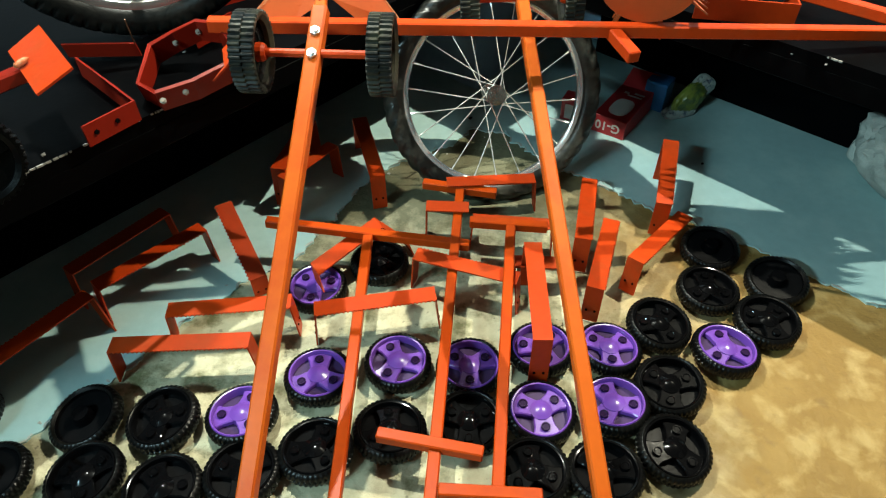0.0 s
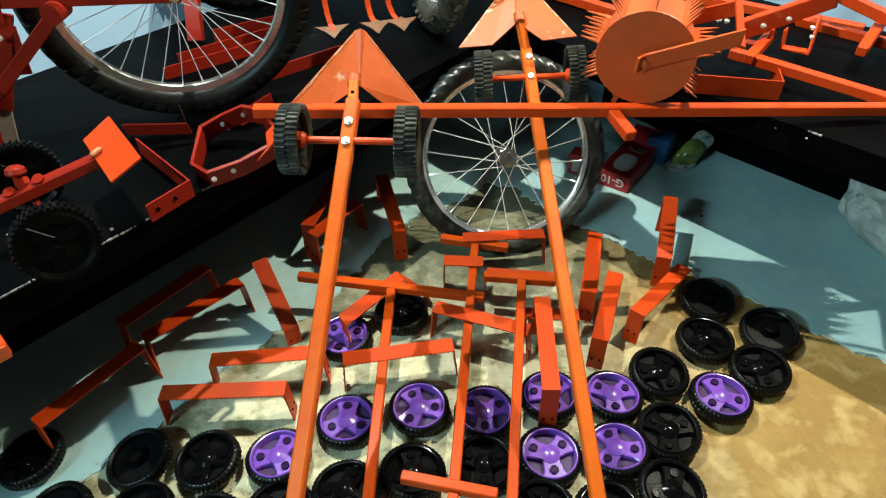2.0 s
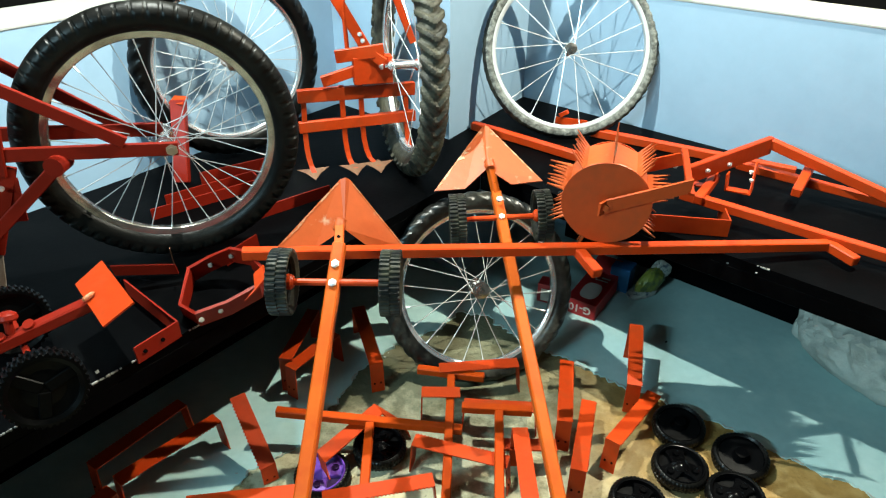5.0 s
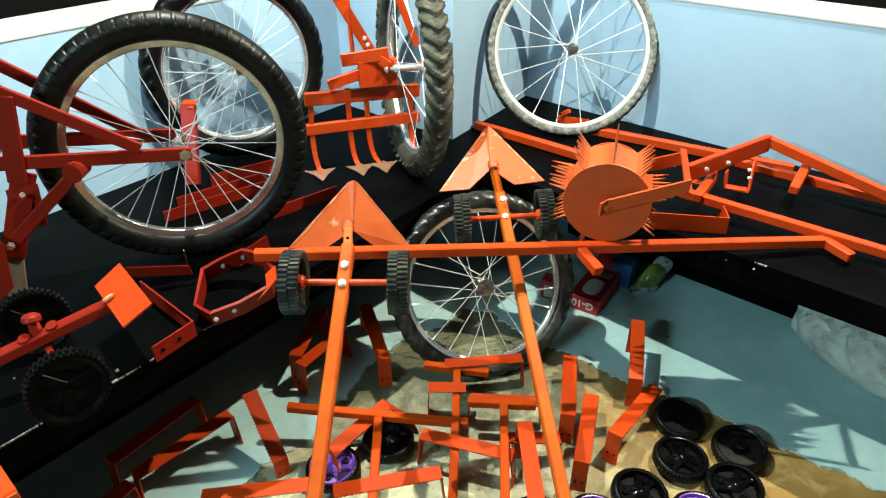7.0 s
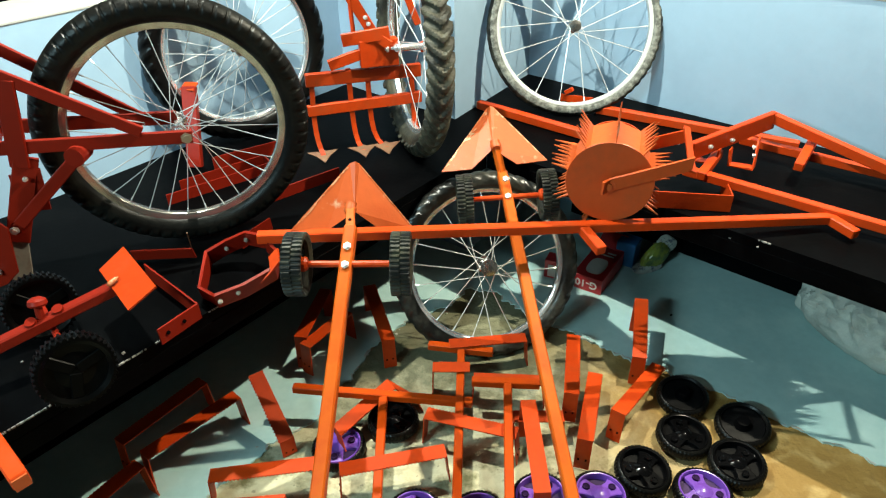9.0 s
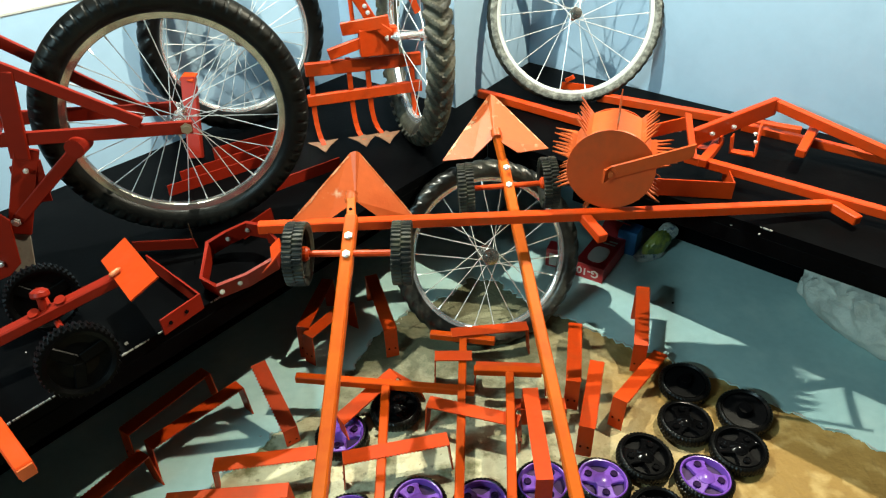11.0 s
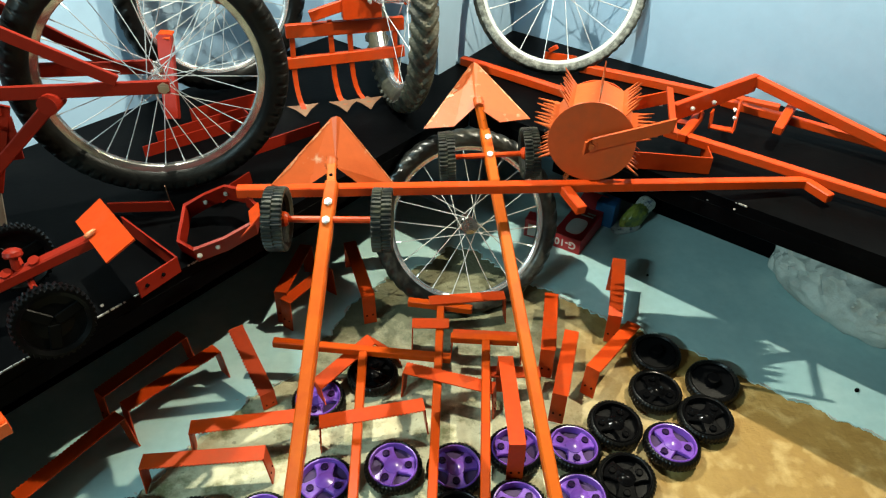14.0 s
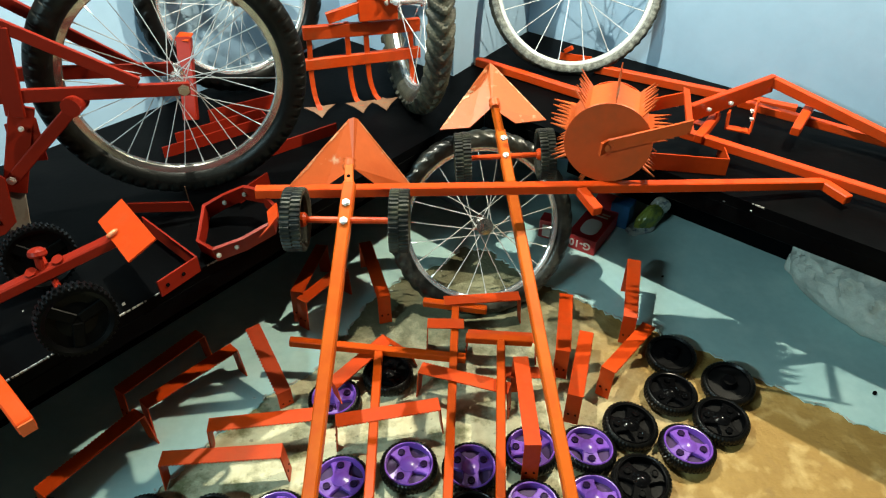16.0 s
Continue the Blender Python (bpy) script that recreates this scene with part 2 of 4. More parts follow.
def solid(name, bm, mat, label, category="", group="", kind="", smooth=False):
    """One mesh that is a thing of its own."""
    me = bpy.data.meshes.new(name)
    bmesh.ops.recalc_face_normals(bm, faces=bm.faces)
    bm.to_mesh(me)
    bm.free()
    me.materials.append(mat)
    if smooth:
        me.shade_smooth()
        me.set_sharp_from_angle(angle=radians(40))
    return tagged(new(name, me), label, category, group, kind)


def axes(p0, p1, up=(0, 0, 1)):
    """A pose at p0 whose y runs to p1, with z near up."""
    p0, p1 = Vector(p0), Vector(p1)
    y = (p1 - p0).normalized()
    x = y.cross(Vector(up))
    if x.length < 1e-4:
        x = y.cross(Vector((1, 0, 0)))
    x.normalize()
    z = x.cross(y)
    m = Matrix((x, y, z)).transposed().to_4x4()
    m.translation = p0
    return m, (p1 - p0).length


def box(m, sx, sy, sz, bevel=0.002, into=None):
    """A bevelled box with its middle at m's place."""
    bm = bmesh.new()
    bmesh.ops.create_cube(bm, size=1)
    bmesh.ops.scale(bm, vec=(sx, sy, sz), verts=bm.verts)
    if bevel:
        bmesh.ops.bevel(bm, geom=bm.edges[:], offset=bevel, segments=1, affect="EDGES")
    bmesh.ops.transform(bm, matrix=m, verts=bm.verts)
    return joined(into, bm)


def joined(into, bm):
    if into is None:
        return bm
    me = bpy.data.meshes.new("tmp")
    bm.to_mesh(me)
    bm.free()
    into.from_mesh(me)
    bpy.data.meshes.remove(me)
    return into


def beam(p0, p1, w=0.025, h=None, up=(0, 0, 1), bevel=0.002, into=None):
    m, length = axes(p0, p1, up)
    return box(m @ Matrix.Translation((0, length / 2, 0)), w, length, h or w, bevel, into)


def rod(p0, p1, r=0.006, n=10, into=None, r2=None):
    m, length = axes(p0, p1)
    bm = bmesh.new()
    bmesh.ops.create_cone(bm, cap_ends=True, segments=n, radius1=r, radius2=r if r2 is None else r2, depth=length)
    bmesh.ops.transform(bm, matrix=m @ Matrix.Translation((0, length / 2, 0)) @ Matrix.Rotation(radians(-90), 4, "X"), verts=bm.verts)
    return joined(into, bm)


def lathe(profile, n=48, m=None, into=None, closed=True):
    """Turns (radius, height) pairs about z; closed profiles make a ring."""
    bm = bmesh.new()
    rings = []
    for k in range(n):
        a = 2 * math.pi * k / n
        rings.append([bm.verts.new((r * math.cos(a), r * math.sin(a), z)) for r, z in profile])
    top = len(profile)
    for k in range(n):
        a, b = rings[k], rings[(k + 1) % n]
        for i in range(top if closed else top - 1):
            j = (i + 1) % top
            bm.faces.new((a[i], b[i], b[j], a[j]))
    if not closed:
        bmesh.ops.remove_doubles(bm, verts=bm.verts, dist=1e-6)
    if m is not None:
        bmesh.ops.transform(bm, matrix=m, verts=bm.verts)
    return joined(into, bm)


def plate(points, thick, m=None, bevel=0.0, into=None):
    """A flat plate with the outline given in its own xy plane."""
    bm = bmesh.new()
    f = bm.faces.new([bm.verts.new((x, y, -thick / 2)) for x, y in points])
    r = bmesh.ops.extrude_face_region(bm, geom=[f])
    bmesh.ops.translate(bm, verts=[v for v in r["geom"] if isinstance(v, bmesh.types.BMVert)], vec=(0, 0, thick))
    if bevel:
        bmesh.ops.bevel(bm, geom=bm.edges[:], offset=bevel, segments=1, affect="EDGES")
    if m is not None:
        bmesh.ops.transform(bm, matrix=m, verts=bm.verts)
    return joined(into, bm)


def strap(points, across, width, thick=0.003, into=None):
    """Flat iron bent along a line of points; across: the way its width lies."""
    pts = [Vector(p) for p in points]
    side = Vector(across).normalized() * width / 2
    bm = bmesh.new()
    rows = []
    for i, p in enumerate(pts):
        d0 = (p - pts[i - 1]).normalized() if i else (pts[1] - p).normalized()
        d1 = (pts[i + 1] - p).normalized() if i < len(pts) - 1 else d0
        n = (d0 + d1).normalized().cross(side.normalized())
        n = n.normalized() * thick / 2 / max(0.5, math.cos(d0.angle(d1) / 2)) if n.length > 1e-5 else Vector((0, 0, thick / 2))
        rows.append([bm.verts.new(p + a * side + b * n) for a, b in ((-1, -1), (1, -1), (1, 1), (-1, 1))])
    for a, b in zip(rows, rows[1:]):
        for i in range(4):
            bm.faces.new((a[i], a[(i + 1) % 4], b[(i + 1) % 4], b[i]))
    bm.faces.new(rows[0])
    bm.faces.new(rows[-1])
    return joined(into, bm)


def bolt(place, normal, parent, r=0.008, name="bolt", mat=None):
    place, normal = Vector(place), Vector(normal).normalized()
    bm = rod(place, place + normal * 0.006, r, 6)
    rod(place + normal * 0.006, place + normal * 0.010, r * 0.6, 8, bm)
    return part(name, bm, mat or ZINC, parent, "zinc bolt")


def facing(place, normal, spin=0):
    """A pose whose z runs along the normal."""
    q = Vector(normal).to_track_quat("Z", "Y").to_matrix().to_4x4()
    return Matrix.Translation(place) @ q @ Matrix.Rotation(radians(spin), 4, "Z")


# ---- room ----
SHELF_Z = 0.545
NL, NR = Vector((-0.777, 0.629, 0)), Vector((0.669, 0.743, 0))
DL, DR = Vector((0.629, 0.777, 0)), Vector((0.743, -0.669, 0))
WALL_L, WALL_R, EDGE_L, EDGE_R = 1.943, 2.255, 1.084, 1.538


def meet(a, b):
    """The point of the plan that lies a along NL and b along NR."""
    det = NL.x * NR.y - NL.y * NR.x
    return Vector(((a * NR.y - b * NL.y) / det, (NL.x * b - NR.x * a) / det, 0))


def prism(points, z0, z1, into=None):
    return plate([(p[0], p[1]) for p in points], z1 - z0, Matrix.Translation((0, 0, (z0 + z1) / 2)), 0, into)


CORNER = meet(WALL_L, WALL_R)
INNER = meet(EDGE_L, EDGE_R)
FAR_L, FAR_R = CORNER - DL * 4.6, CORNER + DR * 4.6
TOP_L, TOP_R = 1.051, 1.022

floor_bm = bmesh.new()
bmesh.ops.create_grid(floor_bm, x_segments=2, y_segments=2, size=4)
solid("floor", floor_bm, CONCRETE, "worn grey concrete floor with yellow stains", kind="structure")

for name, n, far, d, top in (("wall_west", NL, FAR_L, DL, TOP_L), ("wall_east", NR, FAR_R, -DR, TOP_R)):
    run = 4.6 + 0.2
    m, _ = axes(far, far + d)
    m.translation = far + d * run / 2 + n * 0.06
    solid(name, box(m @ Matrix.Translation((0, 0, top / 2)), 0.12, run, top, 0), WALL, "pale blue painted half wall", kind="structure")
    side = "west" if n is NL else "east"
    m.translation = far + d * run / 2 + n * 0.128
    solid("trim_" + side, box(m @ Matrix.Translation((0, 0, top + 0.006)), 0.26, run, 0.012, 0.003), SILL, "white painted sill on the half wall", kind="structure")
    # added panel closes the space above the sill, its darkness is all colour
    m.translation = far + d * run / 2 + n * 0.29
    solid("dark_panel_" + side, box(m @ Matrix.Translation((0, 0, top + 0.8)), 0.06, run, 1.7, 0), DARK, "near-black panel standing for the dark above the sill", kind="structure")

PILLAR = (Vector((-0.404, 2.596, 0)), Vector((0.059, 2.181, 0)), Vector((0.395, 2.679, 0)))
solid("pillar", prism((PILLAR[0], PILLAR[1], PILLAR[2], CORNER + NL * 0.03 + NR * 0.03), 0.002, 1.6), WALL, "pale blue painted corner pillar", "pillar", kind="structure")
solid("pillar_base", prism((Vector((-0.330, 2.480, 0)), Vector((0.104, 2.092, 0)), Vector((0.420, 2.560, 0)), Vector((0.10, 2.60, 0))), 0.002, SHELF_Z - 0.032), WALL, "pale blue painted base of the corner pillar", "pillar", kind="structure")
# unseen walls added to close the room behind the camera
back = bmesh.new()
for p0, p1 in ((FAR_L, FAR_L + Vector((0.9, -1.6, 0))), (FAR_R, FAR_R + Vector((-1.5, -1.4, 0)))):
    m, length = axes(p0, p1)
    box(m @ Matrix.Translation((0, length / 2, 1.3)), 0.1, length, 2.6, 0, back)
q0, q1 = FAR_L + Vector((0.9, -1.6, 0)), FAR_R + Vector((-1.5, -1.4, 0))
m, length = axes(q0, q1)
box(m @ Matrix.Translation((0, length / 2, 1.3)), 0.1, length, 2.6, 0, back)
solid("unseen_wall_south", back, ROOM, "unseen dark grey wall behind the open floor", kind="structure")
# unseen ceiling added over the room
ceil = bmesh.new()
bmesh.ops.create_grid(ceil, x_segments=2, y_segments=2, size=4)
bmesh.ops.translate(ceil, verts=ceil.verts, vec=(0, 0, 2.66))
solid("ceiling", ceil, ROOM, "unseen dark grey ceiling closing the room", kind="structure")

# low black shelf along both walls
for side, pts in (("west", (INNER, INNER - DL * 2.6, INNER - DL * 2.6 + NL * (WALL_L - EDGE_L), CORNER)),
                  ("east", (INNER, CORNER, INNER + DR * 2.6 + NR * (WALL_R - EDGE_R), INNER + DR * 2.6))):
    pts = list(pts)
    shelf = thing("shelf", (pts[0].x, pts[0].y, 0), "low black painted board shelf along the wall", "shelf", "wall shelves")
    part("board", prism(pts, SHELF_Z - 0.03, SHELF_Z), SHELF, shelf)
    lip = bmesh.new()
    a, b = (pts[0], pts[1]) if side == "west" else (pts[0], pts[3])
    inward = NL if side == "west" else NR
    beam(a + inward * 0.012 + Vector((0, 0, SHELF_Z - 0.055)), b + inward * 0.012 + Vector((0, 0, SHELF_Z - 0.055)), 0.024, 0.05, into=lip)
    part("front_lip", lip, SHELF, shelf)
    # black sheet added under each shelf to stand for the darkness there
    depth = 0.50 if side == "west" else 0.635
    part("dark_backing", beam(a + inward * depth + Vector((0, 0, 0.26)), b + inward * depth + Vector((0, 0, 0.26)), 0.012, 0.508, bevel=0), SHELF, shelf)
    chips = bmesh.new()
    rnd = random.Random(4)
    length = (b - a).length
    runs = ((1.06, 1.13), (1.15, 1.26), (1.285, 1.375), (1.49, 1.64), (0.85, 0.88), (1.90, 2.0)) if side == "west" else ((0.92, 0.95), (1.30, 1.32), (1.55, 1.58))
    for s, stop in runs:
        while s < stop:
            step = rnd.uniform(0.002, 0.009)
            c0 = a.lerp(b, s / length) + Vector((0, 0, SHELF_Z - 0.001))
            c1 = a.lerp(b, (s + step) / length) + Vector((0, 0, SHELF_Z - 0.001))
            beam(c0, c1, rnd.uniform(0.0010, 0.0045), 0.0035, into=chips, bevel=0)
            s += step + rnd.choice((0.0003, 0.001, 0.002, 0.004))
    tagged(part("chipped_edge", chips, CHIP, shelf, "white chips along the worn edge"), kind="stuff")

# painted sheet with a torn edge, over the concrete
TORN = [(1.9, 0.42), (1.45, 0.83), (1.26, 0.942), (1.21, 0.985), (1.129, 1.048), (1.069, 1.094), (0.975, 1.158), (0.86, 1.265), (0.72, 1.36), (0.611, 1.436), (0.56, 1.465), (0.428, 1.585), (0.349, 1.61), (0.27, 1.72),
        (0.207, 1.803), (0.101, 1.842), (0.03, 1.76), (-0.04, 1.692), (-0.17, 1.616), (-0.275, 1.445), (-0.304, 1.367), (-0.389, 1.201), (-0.50, 1.11), (-0.58, 1.02), (-0.66, 0.90), (-0.72, 0.80), (-0.833, 0.671), (-1.0, 0.45), (-1.25, 0.15)]
torn = []
for (x0, y0), (x1, y1) in zip(TORN, TORN[1:]):
    for k in range(16):
        f = k / 16
        p = Vector((x0 + (x1 - x0) * f, y0 + (y1 - y0) * f, 0))
        side = Vector((y0 - y1, x1 - x0, 0)).normalized()
        p += side * (noise.noise((p.x * 14, p.y * 14, 0)) * 0.015 + noise.noise((p.x * 50, p.y * 50, 2)) * 0.014 + noise.noise((p.x * 130, p.y * 130, 5)) * 0.006)
        torn.append((p.x, p.y))
outer = [(-1.25, 0.15), tuple(FAR_L[:2]), tuple(CORNER[:2]), tuple(FAR_R[:2])]
sheet = bmesh.new()
f = sheet.faces.new([sheet.verts.new((x, y, 0.0)) for x, y in torn + outer])
bmesh.ops.triangulate(sheet, faces=[f])
r = bmesh.ops.extrude_face_region(sheet, geom=sheet.faces[:])
bmesh.ops.translate(sheet, verts=[v for v in r["geom"] if isinstance(v, bmesh.types.BMVert)], vec=(0, 0, 0.004))
floor_sheet = solid("floor_sheet", sheet, SHEET, "blue painted floor sheet with a torn edge", kind="structure")
# the torn edge shows a pale broken lip that curls up here and there
lip = bmesh.new()
last = None
for (x0, y0), (x1, y1) in zip(torn, torn[1:]):
    p, side = Vector((x0, y0, 0)), Vector((y0 - y1, x1 - x0, 0)).normalized()
    curl = max(0.0, noise.noise((x0 * 9, y0 * 9, 4))) * 0.018 + 0.0008
    wide = 0.003 + 0.010 * abs(noise.noise((x0 * 21, y0 * 21, 8)))
    if wide < 0.0042:
        last = None
        continue
    row = [lip.verts.new(p + side * 0.0005 + Vector((0, 0, 0.0046 + curl))), lip.verts.new(p - side * wide + Vector((0, 0, 0.0046))), lip.verts.new(p - side * wide + Vector((0, 0, 0.0036))), lip.verts.new(p + side * 0.0005 + Vector((0, 0, 0.0036 + curl)))]
    if last:
        for i in range(4):
            lip.faces.new((last[i], row[i], row[(i + 1) % 4], last[(i + 1) % 4]))
    last = row
tagged(part("torn_lip", lip, PRIMER, floor_sheet, "pale broken lip of the torn paint"), kind="stuff")
rnd = random.Random(23)
chips = bmesh.new()
for k in range(16):
    x, y = rnd.choice([p for p in torn if p[0] < 0.45])
    size = rnd.uniform(0.002, 0.008)
    m = pose(x + rnd.uniform(-0.05, 0.02), y + rnd.uniform(-0.06, 0.0), 0.0035, rnd.uniform(-22, 22), rnd.uniform(-22, 22), rnd.uniform(0, 360))
    plate([(size * rnd.uniform(0.6, 1.2) * math.cos(a), size * rnd.uniform(0.4, 0.9) * math.sin(a)) for a in (0.3, 1.6, 2.9, 4.0, 5.3)], 0.0015, m, 0, chips)
solid("paint_flakes", chips, PRIMER, "loose pale paint flakes scattered along the torn edge", "debris", kind="stuff")

# ---- small plastic wheels ----
WHEEL_R, WHEEL_W = 0.0755, 0.035


def toothed_tyre(R, h, n, m=None, inner=0.80, square=0.0, low=0.945):
    """A solid tyre whose two rows of lugs stand out in turn."""
    bm = bmesh.new()
    rings = []
    for k in range(n * 4):
        a = 2 * math.pi * k / (n * 4)
        up, dn = (1.0 if k % 4 < 2 else low), (low if k % 4 < 2 else 1.0)
        prof = [(inner, -0.75), (0.87, -1.0), ((0.945 + 0.04 * square) * dn + 0.01 * (1 - square), -0.86 - 0.12 * square), (dn, -0.55 - 0.3 * square), (dn, -0.04), (up, 0.04), (up, 0.55 + 0.3 * square), ((0.945 + 0.04 * square) * up + 0.01 * (1 - square), 0.86 + 0.12 * square), (0.87, 1.0), (inner, 0.75)]
        rings.append([bm.verts.new((r * R * math.cos(a), r * R * math.sin(a), z * h)) for r, z in prof])
    for k in range(n * 4):
        p, q = rings[k], rings[(k + 1) % (n * 4)]
        for i in range(10):
            bm.faces.new((p[i], q[i], q[(i + 1) % 10], p[(i + 1) % 10]))
    if m is not None:
        bmesh.ops.transform(bm, matrix=m, verts=bm.verts)
    return bm


def plastic_wheel(name, m, rim_mat, label, group, tyre_mat=None):
    """A moulded three-spoke wheel with a lugged tyre, its axis along z and its outer face up."""
    ob = thing(name, (0, 0, 0), label, "wheel", group)
    h = WHEEL_W / 2
    R = WHEEL_R
    tyre = toothed_tyre(R, h, 44, low=0.968)
    part("tyre", tyre, tyre_mat or RUBBER, ob, "black lugged tyre", True)
    # dished face: a rim and three broad spokes round three openings
    rim = lathe([(R * 0.85, -h * 0.7), (R * 0.85, h * 0.9), (R * 0.825, h * 1.04), (R * 0.79, h * 1.0), (R * 0.765, h * 0.74), (R * 0.77, -h * 0.7)], 56)
    part("rim", rim, rim_mat, ob, "", True)
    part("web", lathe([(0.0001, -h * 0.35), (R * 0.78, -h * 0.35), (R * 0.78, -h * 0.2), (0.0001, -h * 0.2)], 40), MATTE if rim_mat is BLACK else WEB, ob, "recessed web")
    for k in range(3):
        a = 2 * math.pi * k / 3
        arm = plate([(R * 0.14, -R * 0.25), (R * 0.32, -R * 0.275), (R * 0.50, -R * 0.30), (R * 0.665, -R * 0.385), (R * 0.735, -R * 0.26), (R * 0.785, 0), (R * 0.735, R * 0.26), (R * 0.665, R * 0.385), (R * 0.50, R * 0.30), (R * 0.32, R * 0.275), (R * 0.14, R * 0.25)],
                    h * 0.75, Matrix.Rotation(a, 4, "Z") @ Matrix.Translation((0, 0, h * 0.34)) @ Matrix.Rotation(radians(4.5), 4, "Y"), 0.0022)
        spoke = part("spoke", arm, rim_mat, ob, "", False)
        c = Matrix.Rotation(a, 4, "Z") @ Matrix.Translation((R * 0.52, 0, h * 0.735))
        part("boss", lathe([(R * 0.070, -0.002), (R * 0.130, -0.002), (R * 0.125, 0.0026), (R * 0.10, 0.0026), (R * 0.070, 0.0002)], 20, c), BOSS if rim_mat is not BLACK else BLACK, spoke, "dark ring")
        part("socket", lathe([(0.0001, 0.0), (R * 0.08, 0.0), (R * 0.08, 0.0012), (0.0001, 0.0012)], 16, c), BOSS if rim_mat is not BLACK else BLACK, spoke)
    hub = lathe([(0.0001, h * 1.16), (R * 0.06, h * 1.14), (R * 0.14, h * 1.06), (R * 0.20, h * 0.95), (R * 0.25, h * 0.83), (R * 0.31, h * 0.72), (R * 0.32, -h * 0.3), (R * 0.23, -0.0262), (0.0001, -0.0262)], 28, None, None, False)
    part("hub", hub, rim_mat, ob, "", True)
    ob.matrix_world = m
    return ob


MATTE = material("matte_black_web", (0.0035, 0.0035, 0.0038), 0.32, 0, 0.3, 60, 0.05, gloss=0.03)
# the purple plastic darkened for shade in the recess behind the spokes
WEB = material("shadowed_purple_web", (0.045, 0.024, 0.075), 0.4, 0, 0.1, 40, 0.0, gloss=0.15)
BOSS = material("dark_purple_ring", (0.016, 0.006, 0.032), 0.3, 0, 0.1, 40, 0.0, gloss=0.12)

purple = black = None
rnd = random.Random(11)
LOOSE = [  # x, y, purple, spin, tilt x, tilt y, lift
    (-0.397, 0.712, 1, 190, -4, -3, 0), (-0.252, 0.812, 1, 95, -2, 0, 0), (-0.080, 0.854, 1, 120, 2, 1, 0), (0.081, 0.845, 1, 30, 2, 0, 0),
    (0.243, 0.897, 1, 170, -2, -4, 0.004), (0.229, 0.733, 1, 40, 2, 2, 0), (0.397, 0.902, 1, 150, -4, 4, 0.002), (0.385, 0.752, 1, 110, -5, -5, 0.003),
    (0.662, 0.903, 1, 100, -3, 3, 0.004), (-0.300, 1.077, 1, 20, 3, -2, 0),
    (-0.152, 1.170, 0, 80, 0, 0, 0), (0.527, 0.976, 0, 60, 5, 4, 0.002), (0.514, 0.804, 0, 20, 5, -5, 0.003), (0.488, 0.652, 0, 75, 5, 4, 0.003), (0.344, 0.600, 0, 10, -4, -4, 0.002),
    (0.203, 0.598, 0, 100, 0, -2, 0), (0.078, 0.705, 0, 30, 3, 0, 0), (-0.083, 0.681, 0, 100, -6, 3, 0.003), (-0.228, 0.633, 0, 70, -5, -3, 0.003), (-0.364, 0.583, 0, 45, -3, 0, 0),
    (-0.557, 0.696, 0, 15, 4, -6, 0.004), (-0.721, 0.697, 0, 80, 6, -9, 0.008), (-0.508, 0.545, 0, 130, 0, 0, 0), (-0.667, 0.565, 0, 50, 2, -4, 0.002), (-0.850, 0.560, 0, 20, 4, -8, 0.006),
    (0.785, 0.992, 0, 40, 4, -2, 0.003), (0.673, 1.092, 0, 90, 2, 1, 0), (0.852, 1.124, 0, 10, 8, -6, 0.010), (0.719, 1.244, 0, 60, 6, -3, 0.006), (-0.975, 0.690, 0, 60, 3, -6, 0.004),
]
for x, y, is_purple, spin, tx, ty, lift in LOOSE:
    turned = (x, y) in ((0.719, 1.244), (0.852, 1.124), (-0.721, 0.697), (-0.850, 0.560))
    m = pose(x, y, (0.019 if turned else 0.0275) + lift, tx + (180 if turned else 0), ty, 0) @ pose(0, 0, 0, 0, 0, spin)
    if is_purple:
        if purple is None:
            purple = plastic_wheel("loose_wheel", m, PURPLE, "small purple plastic wheel with black tyre on the floor", "loose wheels on the floor")
        else:
            copy_thing(purple, m)
    elif black is None:
        black = plastic_wheel("loose_wheel", m, BLACK, "small glossy black plastic wheel on the floor", "loose wheels on the floor")
    else:
        copy_thing(black, m)

# ---- bicycle wheels ----


